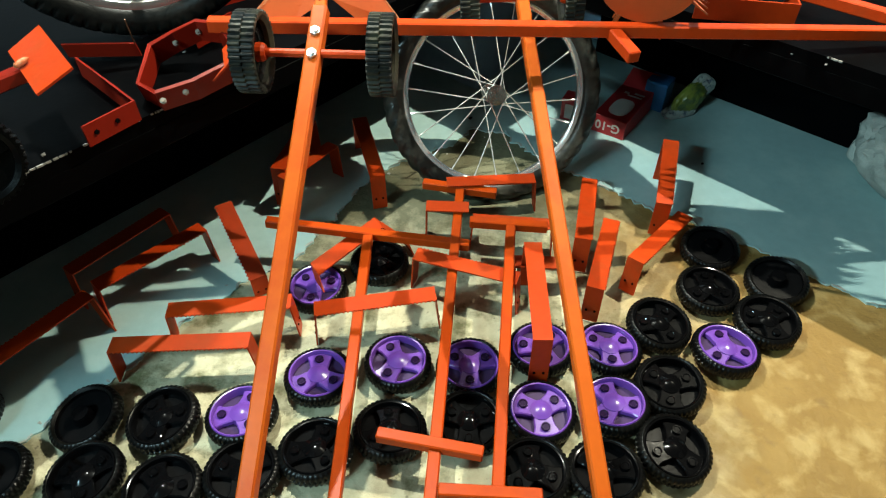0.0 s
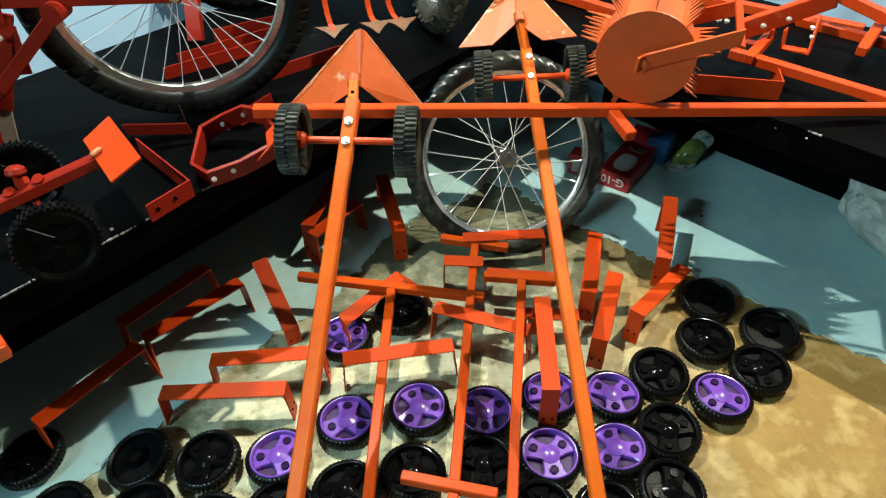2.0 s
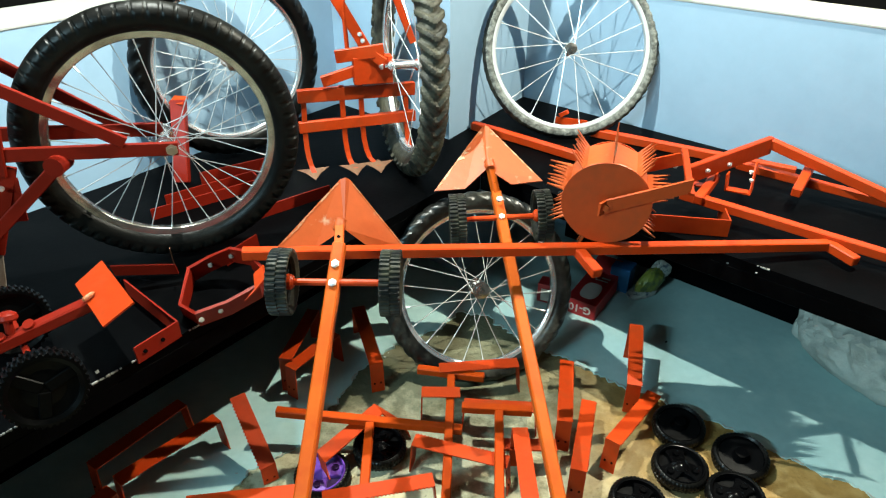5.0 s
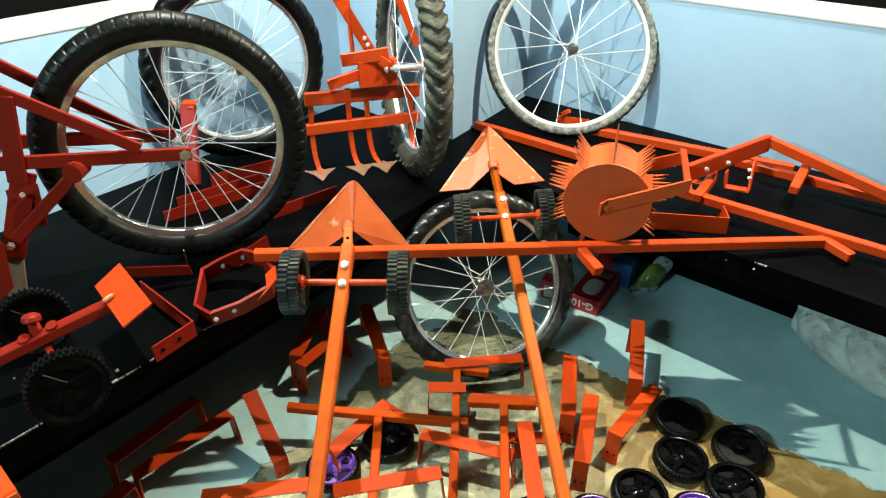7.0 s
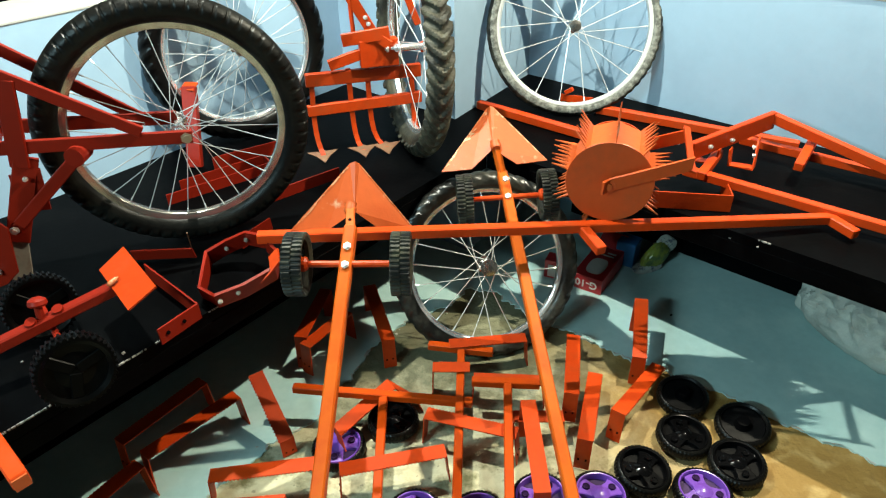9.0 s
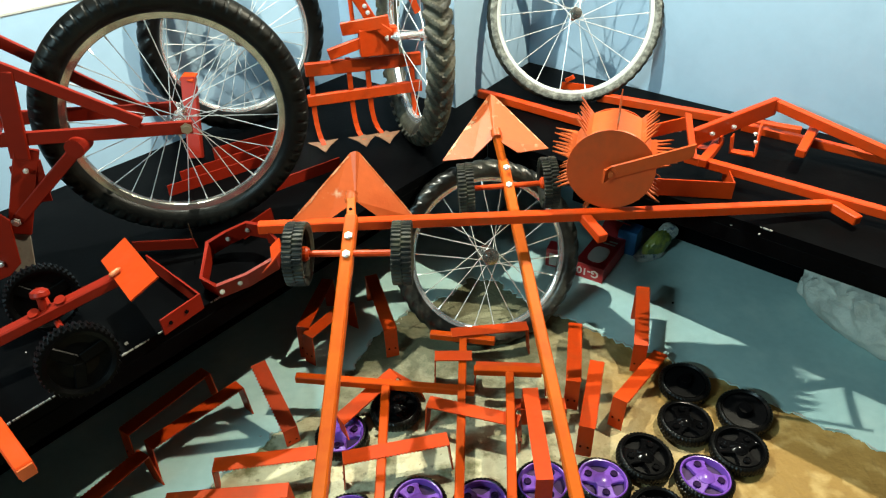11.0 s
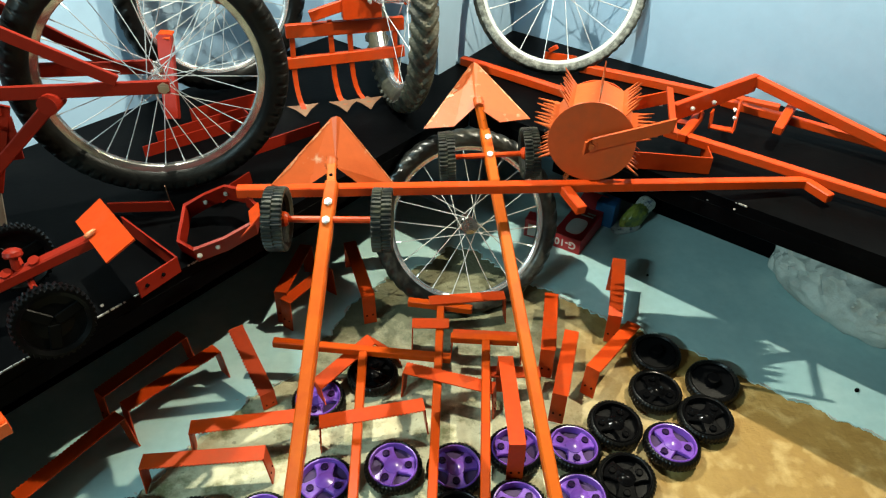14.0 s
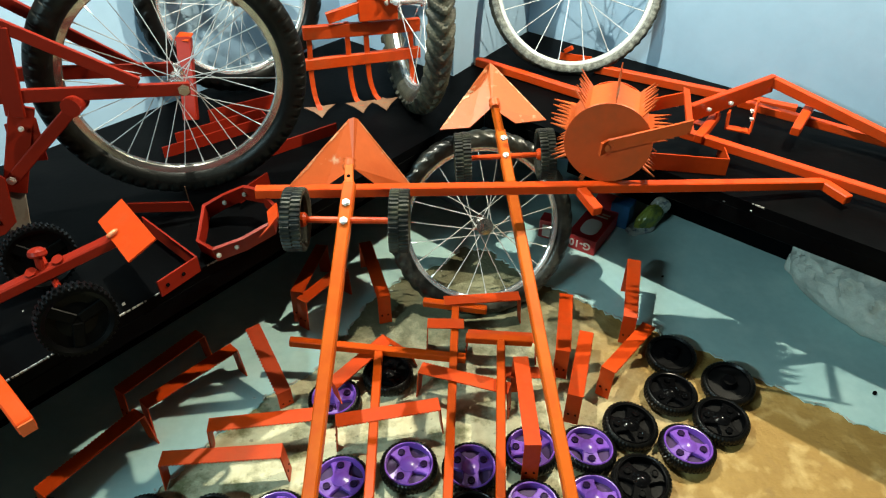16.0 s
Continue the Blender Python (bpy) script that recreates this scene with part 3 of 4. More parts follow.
def bicycle_wheel_parts(ob, m, R=0.305, tyre_r=0.026, tread="block", dusty=False, rim_mat=None, spokes=28, hub_w=0.06, lug=0.0034, gauge=0.0013, hub_mat=None, pitch=24, rim_deep=0.018, slant=0.62, hub_r=1.0, tread_mat=None):
    """Tyre, rim, hub and spokes of a wheel whose axis is m's z, as parts of ob."""
    rim_mat = rim_mat or CHROME
    c = R - tyre_r
    tyre = bmesh.new()
    n, rows, around = {"block": 456, "bar": 960, "scallop": 768}[tread], [], {"block": 18, "bar": 36, "scallop": 30}[tread]
    for k in range(n):
        a = 2 * math.pi * k / n
        row = []
        for i in range(around):
            phi = 2 * math.pi * i / around
            high = 0.0
            if tread == "scallop":
                # shoulder knobs with a scalloped inner border, cut by narrow grooves
                wave = 0.5 + 0.5 * math.cos(a * 64 + (math.pi if phi > math.pi else 0))
                border = 0.12 + 0.34 * (1 - wave)
                if math.cos(phi) > border:
                    high = lug if wave > 0.10 or math.cos(phi) > 0.93 else lug * 0.3
            elif math.cos(phi) > 0.1:
                if tread == "block":
                    high = lug if (k + (0, 4)[i < around // 2]) % 8 < 4 else 0.0
                else:
                    turn_in = abs((phi + math.pi) % (2 * math.pi) - math.pi) * slant
                    high = lug * min(1.0, max(0.0, 0.55 + 1.5 * math.sin(2 * math.pi * (k / pitch + turn_in))))
            r = tyre_r + high
            row.append(tyre.verts.new(((c + r * math.cos(phi)) * math.cos(a), (c + r * math.cos(phi)) * math.sin(a), 0.95 * r * math.sin(phi))))
        rows.append(row)
    for k in range(n):
        p, q = rows[k], rows[(k + 1) % n]
        for i in range(around):
            tyre.faces.new((p[i], q[i], q[(i + 1) % around], p[(i + 1) % around]))
    if tread_mat:
        crown = tyre.copy()
        worn = [f for i, f in enumerate(crown.faces) if math.cos(2 * math.pi * (i % around + 0.5) / around) < 0.42]
        bmesh.ops.delete(crown, geom=worn, context="FACES")
        for v in crown.verts:
            flat = Vector((v.co.x, v.co.y, 0)).normalized() * c
            v.co = flat + (v.co - flat) * 1.03
        bmesh.ops.transform(crown, matrix=m, verts=crown.verts)
        part("tread", crown, tread_mat, ob, "dark tread band", True)
    bmesh.ops.transform(tyre, matrix=m, verts=tyre.verts)
    part("tyre", tyre, DUSTY if dusty is True else dusty or RUBBER, ob, "black treaded tyre", True)
    ri = c - tyre_r * 0.72
    low = ri - rim_deep
    rim = lathe([(ri, -0.013), (ri + 0.013, -0.0145), (ri + 0.014, -0.012), (ri + 0.004, -0.009), (ri + 0.004, 0.009), (ri + 0.014, 0.012), (ri + 0.013, 0.0145), (ri, 0.0135), (ri - 0.004, 0.0135), (low + 0.002, 0.009), (low, 0.006), (low, -0.006), (low + 0.002, -0.009), (ri - 0.004, -0.0135)], 96, m)
    part("rim", rim, rim_mat, ob, "bright steel rim", True)
    half = [(0.006, 0.75), (0.006, 0.66), (0.010, 0.65), (0.010, 0.60), (0.014, 0.59), (0.014, 0.52), (0.021, 0.5), (0.021, 0.44), (0.014, 0.41), (0.011, 0.30)]
    shape = [(0.0001, 0.75)] + half + [(r, -h) for r, h in reversed(half)] + [(0.0001, -0.75)]
    hub = lathe([(r * (hub_r if r > 0.001 else 1), h * hub_w) for r, h in shape], 20, m, None, False)
    part("hub", hub, hub_mat or CHROME, ob, "", True)
    for k in range(spokes):
        a = 2 * math.pi * k / spokes
        s = 1 if k % 2 else -1
        lean = (1 if (k // 2) % 2 else -1) * radians(62)
        p0 = Vector((0.020 * hub_r * math.cos(a + lean), 0.020 * hub_r * math.sin(a + lean), s * hub_w * 0.47))
        p1 = Vector(((low + 0.001) * math.cos(a), (low + 0.001) * math.sin(a), s * 0.003))
        sp = rod(m @ p0, m @ p1, gauge, 5)
        rod(m @ p1.lerp(p0, 0.06), m @ p1, gauge * 1.5, 6, sp)
        part("spoke", sp, SPOKE, ob)


def normal_of(az, el):
    a, e = radians(az), radians(el)
    return Vector((math.cos(e) * math.cos(a), math.cos(e) * math.sin(a), math.sin(e)))


def bicycle_wheel(place, az, el, label, spin=0, **kw):
    R = kw.get("R", 0.305)
    ob = thing("bicycle_wheel", (place[0], place[1], place[2] - R * math.cos(radians(el))), label, "wheel", "bicycle wheels")
    bicycle_wheel_parts(ob, facing(place, normal_of(az, el), spin), **kw)
    return ob


bicycle_wheel((0.144, 1.588, 0.281), -79.4, 24.0, "bicycle wheel with dusty tyre leaning against the shelf corner", 8, dusty=SCUFFED, hub_w=0.075, hub_r=1.3, hub_mat=HUB_STEEL, gauge=0.0015, tyre_r=0.028, tread="bar", lug=0.003, spokes=22)
bicycle_wheel((0.504, 2.307, 0.845), -92, 21.0, "bicycle wheel with bright rim leaning at the blue wall", 0, R=0.320, tyre_r=0.020, dusty=ASHEN, hub_mat=HUB_STEEL, spokes=18, tread_mat=DUSTY, gauge=0.0016, rim_mat=ALLOY, lug=0.0022, rim_deep=0.014)
bicycle_wheel((-0.671, 2.061, 0.864), -55, 0.4, "bicycle wheel with black tyre leaning at the blue wall", 5, R=0.312, tyre_r=0.032, tread="bar", spokes=32, lug=0.003, hub_mat=STEEL)

# ---- bent iron brackets on the floor ----


def teeth(m, length, edge, into):
    """Small saw teeth along the long edge of a strap lying along y."""
    n = int(length / 0.0095)
    for k in range(n):
        y = (k + 0.5) * length / n
        plate([(0, -0.0036), (edge * 0.0034, 0), (0, 0.0036)], 0.0028, m @ Matrix.Translation((edge * 0.021, y, 0)), 0, into)


def floor_bracket(a, b, legs, label, toothed=1, width=0.042, floor_z=0.005):
    """A strap from a to b (its flat top) with bent legs down to the floor: 1 at a, 2 at b."""
    a, b = Vector(a), Vector(b)
    along = b - a
    across = along.cross(Vector((0, 0, 1))).normalized()
    ob = thing("bracket", (a.x, a.y, 0), label, "bracket", "bent iron brackets on the floor")
    pts = []
    if legs & 1:
        pts.append((a.x - along.x * 0.03, a.y - along.y * 0.03, floor_z))
    pts += [a, b]
    if legs & 2:
        pts.append((b.x + along.x * 0.03, b.y + along.y * 0.03, floor_z))
    bm = strap(pts, across, width, 0.0035)
    if toothed:
        m, length = axes(a, b)
        teeth(m, length, toothed, bm)
    part("strap", bm, RED, ob)
    for leg, p in ((1, a), (2, b)):
        if legs & leg:
            d = -1 if leg == 1 else 1
            for s in (-0.010, 0.010):
                q = Vector((p.x, p.y, p.z * 0.35)) + along * 0.025 * d + across * s
                part("bolt_hole", rod(q - along.normalized() * 0.0025, q + along.normalized() * 0.0025, 0.003, 10), DARK, ob, "small drilled hole")
    return ob


U = "orange red U-shaped iron bracket standing on the floor"
FLOOR_BRACKETS = [
    ((-0.692, 0.825, 0.11), (-0.398, 0.846, 0.11), 3, 1), ((-0.602, 0.926, 0.11), (-0.330, 0.960, 0.11), 3, 1), ((-0.271, 0.938, 0.11), (-0.001, 0.991, 0.11), 3, 1),
    ((-0.547, 1.236, 0.165), (-0.442, 1.079, 0.060), 2, 1), ((-0.934, 0.720, 0.13), (-0.786, 0.951, 0.13), 3, -1), ((-0.789, 0.987, 0.12), (-0.601, 1.195, 0.12), 3, 1),
    ((-0.872, 1.032, 0.12), (-0.716, 1.254, 0.12), 3, -1), ((-0.455, 1.430, 0.13), (-0.409, 1.678, 0.13), 3, 0), ((-0.436, 1.400, 0.12), (-0.322, 1.566, 0.12), 3, 0),
    ((-0.261, 1.708, 0.12), (-0.177, 1.427, 0.11), 3, -1), ((-0.033, 1.304, 0.11), (0.078, 1.301, 0.11), 1, 0),
    ((-0.052, 1.121, 0.11), (0.193, 1.043, 0.11), 3, -1), ((0.018, 1.407, 0.11), (0.261, 1.430, 0.11), 2, 0), ((0.090, 1.265, 0.10), (0.294, 1.248, 0.10), 3, 0),
    ((0.229, 1.113, 0.16), (0.229, 0.822, 0.16), 3, 0), ((0.427, 1.483, 0.07), (0.365, 1.185, 0.11), 2, -1), ((0.462, 1.305, 0.07), (0.372, 1.017, 0.11), 2, -1),
    ((0.660, 1.563, 0.15), (0.598, 1.328, 0.11), 3, -1), ((0.675, 1.355, 0.05), (0.483, 1.111, 0.11), 2, -1), ((0.194, 1.130, 0.08), (0.334, 1.127, 0.08), 3, 0),
]
for a, b, legs, tooth in FLOOR_BRACKETS:
    floor_bracket(a, b, legs, U, tooth)

bent = thing("bracket", (-0.20, 1.18, 0), "orange red bent iron strap resting on a purple wheel", "bracket", "bent iron brackets on the floor")
part("strap", strap(((-0.285, 1.058, 0.0560), (-0.300, 1.090, 0.082), (-0.160, 1.262, 0.084), (-0.092, 1.246, 0.040), (-0.080, 1.243, 0.008)), (0.55, -0.83, 0.0), 0.048, 0.0035), RED, bent)

# ---- T-handled tools lying over the wheels ----


def t_tool(t0, t1, stem0, stem1, cross, label):
    ob = thing("t_handle", (stem1[0], stem1[1], 0.0), label, "tool handle", "T handles on the floor")
    part("crossbar", beam(t0, t1, 0.024, bevel=0.0025), TOMATO, ob)
    part("stem", beam(stem0, stem1, 0.024, bevel=0.0025), TOMATO, ob)
    if cross:
        part("foot_bar", beam(*cross, 0.024, bevel=0.0025), TOMATO, ob)
    return ob


t_tool((-0.440, 1.216, 0.123), (0.080, 1.180, 0.085), (-0.177, 1.185, 0.104), (-0.160, 0.20, 0.075), None, "long orange red square-tube T handle lying over brackets")
t_tool((-0.049, 1.425, 0.09), (0.155, 1.385, 0.09), (0.055, 1.394, 0.09), (-0.004, 0.30, 0.09), ((-0.100, 0.632, 0.10), (0.104, 0.596, 0.10)), "orange red square-tube handle with crossbars at both ends")
t_tool((0.080, 1.226, 0.125), (0.276, 1.209, 0.125), (0.183, 1.206, 0.125), (0.115, 0.35, 0.09), ((0.021, 0.521, 0.10), (0.208, 0.515, 0.10)), "orange red square-tube handle with crossbars lying over wheels")

# ---- two wheeled V-blade weeders leaning on the bar ----


def v_weeder(axle, bolt_at, joint, apex, wing_l, wing_r, end, wheels, label, scrape=0.4):
    axle, bolt_at, joint, apex, wing_l, wing_r, end = [Vector(v) for v in (axle, bolt_at, joint, apex, wing_l, wing_r, end)]
    ob = thing("wheeled_weeder", (end.x, end.y, 0), label, "weeder", "V-blade weeders")
    d = (axle - end).normalized()
    up = Vector((0, 0, 1))
    part("handle", beam(end, axle + d * 0.10, 0.028, 0.028, bevel=0.0035), LIT_RED, ob)
    part("neck", beam(axle + d * 0.09, joint, 0.020, 0.020, bevel=0.002), LIT_RED, ob)
    top = Vector((0, -0.35, 0.93))
    hole = (axle + d * 0.09).lerp(joint, 0.35)
    part("pin_hole", rod(hole + top * 0.004, hole + top * 0.0115, 0.004, 10), DARK, ob, "drilled pin hole")
    # chevron blade: two wings folded along the middle
    mid = (wing_l + wing_r) / 2
    notch = apex.lerp(mid, 0.74)
    n = (wing_r - wing_l).cross(apex - mid).normalized()
    ridge = n * (0.007 if n.y < 0 else -0.007)
    for w, nm in ((wing_l, "wing"), (wing_r, "wing")):
        inner = w.lerp(mid, 0.58) + (w - apex) * 0.01
        bm = bmesh.new()
        tip = apex + (apex - mid) * 0.05
        vs = [bm.verts.new(v) for v in (tip.lerp(mid, 0.055) + ridge, tip.lerp(w, 0.075), tip.lerp(w, 0.12), w, inner, notch + ridge)]
        f = bm.faces.new(vs)
        r = bmesh.ops.extrude_face_region(bm, geom=[f])
        bmesh.ops.translate(bm, verts=[v for v in r["geom"] if isinstance(v, bmesh.types.BMVert)], vec=-n * 0.004 * (1 if n.y < 0 else -1))
        blade = part(nm, bm, RED_WORN, ob, "bare-edged blade wing")
        # a ragged scraped band along the outer edge
        lift = n * (0.0012 if n.y < 0 else -0.0012)
        inward = (mid - w).normalized()
        rows = [(tip.lerp(w, 0.13 + 0.83 * k / 30), 0.0015 + 0.030 * scrape * (1.0 if w is wing_l else 0.1) * abs(noise.noise((k * 0.37, w.x * 9, 3.0)))) for k in range(31)]
        band = bmesh.new()
        lines = [[band.verts.new(p + lift + inward * 0.0008), band.verts.new(p + lift + inward * (0.0015 + d))] for p, d in rows]
        for g, h in zip(lines, lines[1:]):
            band.faces.new((g[0], h[0], h[1], g[1]))
        thick = bmesh.ops.extrude_face_region(band, geom=band.faces[:])
        bmesh.ops.translate(band, verts=[v for v in thick["geom"] if isinstance(v, bmesh.types.BMVert)], vec=-lift * 0.8)
        part("scraped_edge", band, SCRAPE, blade, "pale scraped metal edge")
    part("weld_collar", lathe([(0.0001, -0.016), (0.012, -0.014), (0.016, -0.004), (0.013, 0.006), (0.015, 0.012), (0.0001, 0.018)], 10, facing(joint, d), None, False), RED_WORN, ob, "lumpy weld", True)
    side = (Vector(wheels[1]) - Vector(wheels[0])).normalized()
    a0, a1 = Vector(wheels[0]), Vector(wheels[1])
    part("axle", rod(a0 + side * 0.012, a1 - side * 0.004, 0.0075, 10), RED, ob)
    for p in (axle, bolt_at):
        top = d.cross(side)
        top = top if top.z > 0 else -top
        bolt(p + top * 0.014, top, ob, 0.0095)
    for p, s in ((a0, 1), (a1, -1)):
        m = facing(p, side * s, 20)
        h = 0.020
        R = 0.072
        tyre = toothed_tyre(R, h * 1.1, 40, m, 0.76, 1.0)
        wheel = part("roller", tyre, DUSTY, ob, "small black lugged wheel")
        part("disc", lathe([(0.0001, -h * 0.5), (R * 0.8, -h * 0.5), (R * 0.8, h * 0.4), (R * 0.5, h * 0.2), (0.0001, h * 0.5)], 32, m), BLACK, wheel)
        part("cap", lathe([(0.0001, h * 1.2), (0.013, h * 1.2), (0.017, h * 0.9), (0.017, 0), (0.0001, 0)], 14, m), RED, wheel, "red axle end")
    return ob


v_weeder((-0.211, 1.037, 0.672), (-0.208, 1.075, 0.695), (-0.211, 1.185, 0.738), (-0.209, 1.315, 0.796), (-0.360, 1.186, 0.679), (-0.067, 1.263, 0.630), (-0.300, 0.03, 0.012),
         ((-0.319, 1.042, 0.680), (-0.088, 1.040, 0.677)), "orange red long-handled weeder with V blade and two wheels")
v_weeder((0.189, 1.459, 0.598), (0.184, 1.495, 0.633), (0.160, 1.576, 0.712), (0.153, 1.705, 0.778), (0.004, 1.533, 0.652), (0.305, 1.530, 0.684), (0.338, 0.08, 0.012),
         ((0.068, 1.460, 0.599), (0.301, 1.467, 0.609)), "orange red long-handled weeder resting on the black shelf", 1.4)

# ---- long bar with a bolted loop ----
bar = thing("long_handle", (-0.42, 1.18, 0.545), "long orange red square bar with bolted loop across the shelves", "tool handle")
part("bar", beam((-0.440, 1.175, 0.668), (1.050, 1.360, 0.575), 0.026, bevel=0.0025), RED, bar)
part("end_grip", beam((1.045, 1.375, 0.575), (1.085, 1.285, 0.570), 0.026, bevel=0.0025), RED, bar)
part("peg", beam((0.36, 1.28, 0.615), (0.395, 1.185, 0.602), 0.026, bevel=0.0025), RED, bar)
loop = [Vector(p) for p in ((-0.415, 1.195, 0.640), (-0.489, 1.242, 0.625), (-0.544, 1.242, 0.600), (-0.590, 1.224, 0.580), (-0.570, 1.093, 0.568), (-0.525, 1.060, 0.568), (-0.463, 1.093, 0.575), (-0.402, 1.138, 0.590), (-0.396, 1.169, 0.615), (-0.425, 1.185, 0.640))]
lm = strap(loop, (0.1, -0.45, 0.9), 0.060, 0.007)
part("clip", strap(((-0.400, 1.150, 0.640), (-0.392, 1.118, 0.622), (-0.415, 1.100, 0.600)), (0.5, 0.3, 0.4), 0.030, 0.006), RED, bar, "bent clip on the bar end")
part("loop", lm, SHADED_CRIMSON, bar, "bent strap loop of the hoe")
for p in ((-0.489, 1.236, 0.622), (-0.543, 1.236, 0.597), (-0.512, 1.048, 0.574), (-0.478, 1.078, 0.576)):
    bolt(p, (0.2, -0.7, 0.7), bar, 0.0062, mat=SHANK)

# ---- spiked drum weeder on the east shelf ----
drum = thing("drum_weeder", (0.80, 1.60, SHELF_Z), "orange red spiked drum weeder lying on the black shelf", "weeder")
F0, AX = Vector((0.42, 1.29, 0.735)), Vector((0.267, 0.964, 0.0)).normalized()
B0 = F0 + AX * 0.17
dm = facing(F0, AX)
part("end_disc", lathe([(0.0001, 0), (0.107, 0), (0.108, 0.002), (0.107, 0.004), (0.0001, 0.004)], 40, dm), BRICK, drum, "round end disc")
part("end_disc", lathe([(0.0001, 0.166), (0.095, 0.166), (0.095, 0.170), (0.0001, 0.170)], 40, dm), BRICK, drum, "round end disc")
part("drum_shell", lathe([(0.078, 0.004), (0.094, 0.004), (0.098, 0.1655), (0.078, 0.1655)], 9, dm @ Matrix.Rotation(radians(12), 4, "Z")), RED_WORN, drum)
for k in range(9):
    t = dm @ Matrix.Rotation(radians(12 + 40 * k), 4, "Z")
    outline = [(0.085, 0.004)]
    for i in range(8):
        z = 0.006 + i * 0.0205
        lean = 0.006 * math.sin(k * 2.3 + i * 1.7)
        outline += [(0.109, z), (0.113, z + 0.003), (0.150 + 0.008 * math.sin(k * 1.3 + i * 2.9), z + 0.010 + lean), (0.113, z + 0.0165), (0.109, z + 0.0195)]
    outline.append((0.085, 0.168))
    part("spike_comb", plate(outline, 0.003, t @ Matrix.Rotation(radians(90), 4, "X")), RED_WORN, drum, "plate with pointed teeth")
part("axle_nut", rod(F0 - AX * 0.024, F0 + AX * 0.01, 0.009, 6), RED_WORN, drum, "worn painted axle nut")
part("washer", rod(F0 - AX * 0.0165, F0 - AX * 0.0150, 0.017, 16), BRICK, drum)
ARM_F, ARM_B = Vector((0.595, 1.231, 0.812)), Vector((0.645, 1.428, 0.795))
part("fork_arm", strap((F0 - AX * 0.012 - Vector((0.02, 0.018, 0)), F0 - AX * 0.012, ARM_F), (0, -0.1, 1), 0.036, 0.006), BRICK, drum)
part("fork_arm", strap((B0 + AX * 0.012, ARM_B), (0, 0, 1), 0.036, 0.006), RED, drum)
part("cross_plate", strap((ARM_F + Vector((0, -0.004, -0.02)), ARM_B + Vector((0, 0.01, 0.02))), (0.9, -0.3, -0.2), 0.016, 0.006), RED, drum)
part("main_rail", beam((0.735, 1.617, 0.600), (1.62, 0.965, 0.560), 0.027, bevel=0.0025), RED, drum)
part("cross_stub", beam((0.868, 1.705, 0.612), (0.768, 1.568, 0.602), 0.027, bevel=0.0025), RED, drum)
part("upper_rail", beam((0.742, 1.615, 0.662), (1.060, 1.797, 0.680), 0.020, 0.056, bevel=0.0025), RED, drum)
part("upper_rail", beam((1.050, 1.803, 0.690), (1.472, 1.437, 0.569), 0.026, 0.032, bevel=0.0025), RED, drum)
part("lower_rail", beam((0.985, 1.825, 0.602), (1.55, 1.483, 0.562), 0.026, bevel=0.0025), RED, drum)
part("rung", beam((1.196, 1.772, 0.625), (1.070, 1.602, 0.608), 0.027, bevel=0.0025), RED, drum)
for pts in (((0.790, 1.69, 0.66), (0.792, 1.685, 0.60), (0.850, 1.665, 0.598), (0.852, 1.665, 0.645)), ((0.885, 1.665, 0.645), (0.888, 1.660, 0.595), (0.955, 1.640, 0.590), (0.985, 1.705, 0.660))):
    part("clamp", strap(pts, (0.35, 0.5, 0.0), 0.030, 0.005), RED, drum, "bent strap clamp")
for p, nrm in (((0.715, 1.700, 0.655), (-0.6, -0.6, 0.4)), ((0.728, 1.690, 0.655), (0.6, -0.6, 0.4)), ((0.803, 1.628, 0.668), (0.3, -0.8, 0.5)), ((0.884, 1.672, 0.668), (0.3, -0.8, 0.5)), ((0.945, 1.656, 0.650), (0.8, -0.3, 0.4)), ((0.938, 1.630, 0.635), (0.8, -0.3, 0.4))):
    bolt(p, nrm, drum, 0.007)
guard = thing("bracket", (0.73, 1.47, SHELF_Z), "dark red bent strap bracket lying on the black shelf", "bracket", "brackets on the shelf")
part("strap", strap(((0.600, 1.495, 0.572), (0.822, 1.456, 0.572), (0.842, 1.575, 0.572)), (0, 0, 1), 0.052, 0.004), RED, guard)

for (a, b), lab in ((((0.155, 2.286, 0.562), (0.640, 1.860, 0.562)), "orange red square rail lying on the black shelf"), (((0.600, 2.215, 0.562), (1.20, 1.850, 0.562)), "dark red square rail lying along the shelf")):
    rail = thing("rail", (a[0], a[1], SHELF_Z), lab, "rail", "rails on the shelf")
    part("tube", beam(a, b, 0.030, bevel=0.0025), RED, rail)
    part("end_cap", beam(Vector(a) + (Vector(a) - Vector(b)).normalized() * 0.002, Vector(a) + (Vector(a) - Vector(b)).normalized() * 0.005, 0.026, bevel=0), STEEL, rail)
foot = thing("hinge_bracket", (0.54, 2.33, SHELF_Z), "small orange red hinge bracket on the black shelf", "bracket", "brackets on the shelf")
part("plate", strap(((0.485, 2.350, 0.56), (0.60, 2.300, 0.56)), (0, 0, 1), 0.028, 0.004), RED, foot)
part("tab", beam((0.50, 2.345, 0.58), (0.525, 2.33, 0.60), 0.016, bevel=0.001), RED, foot)

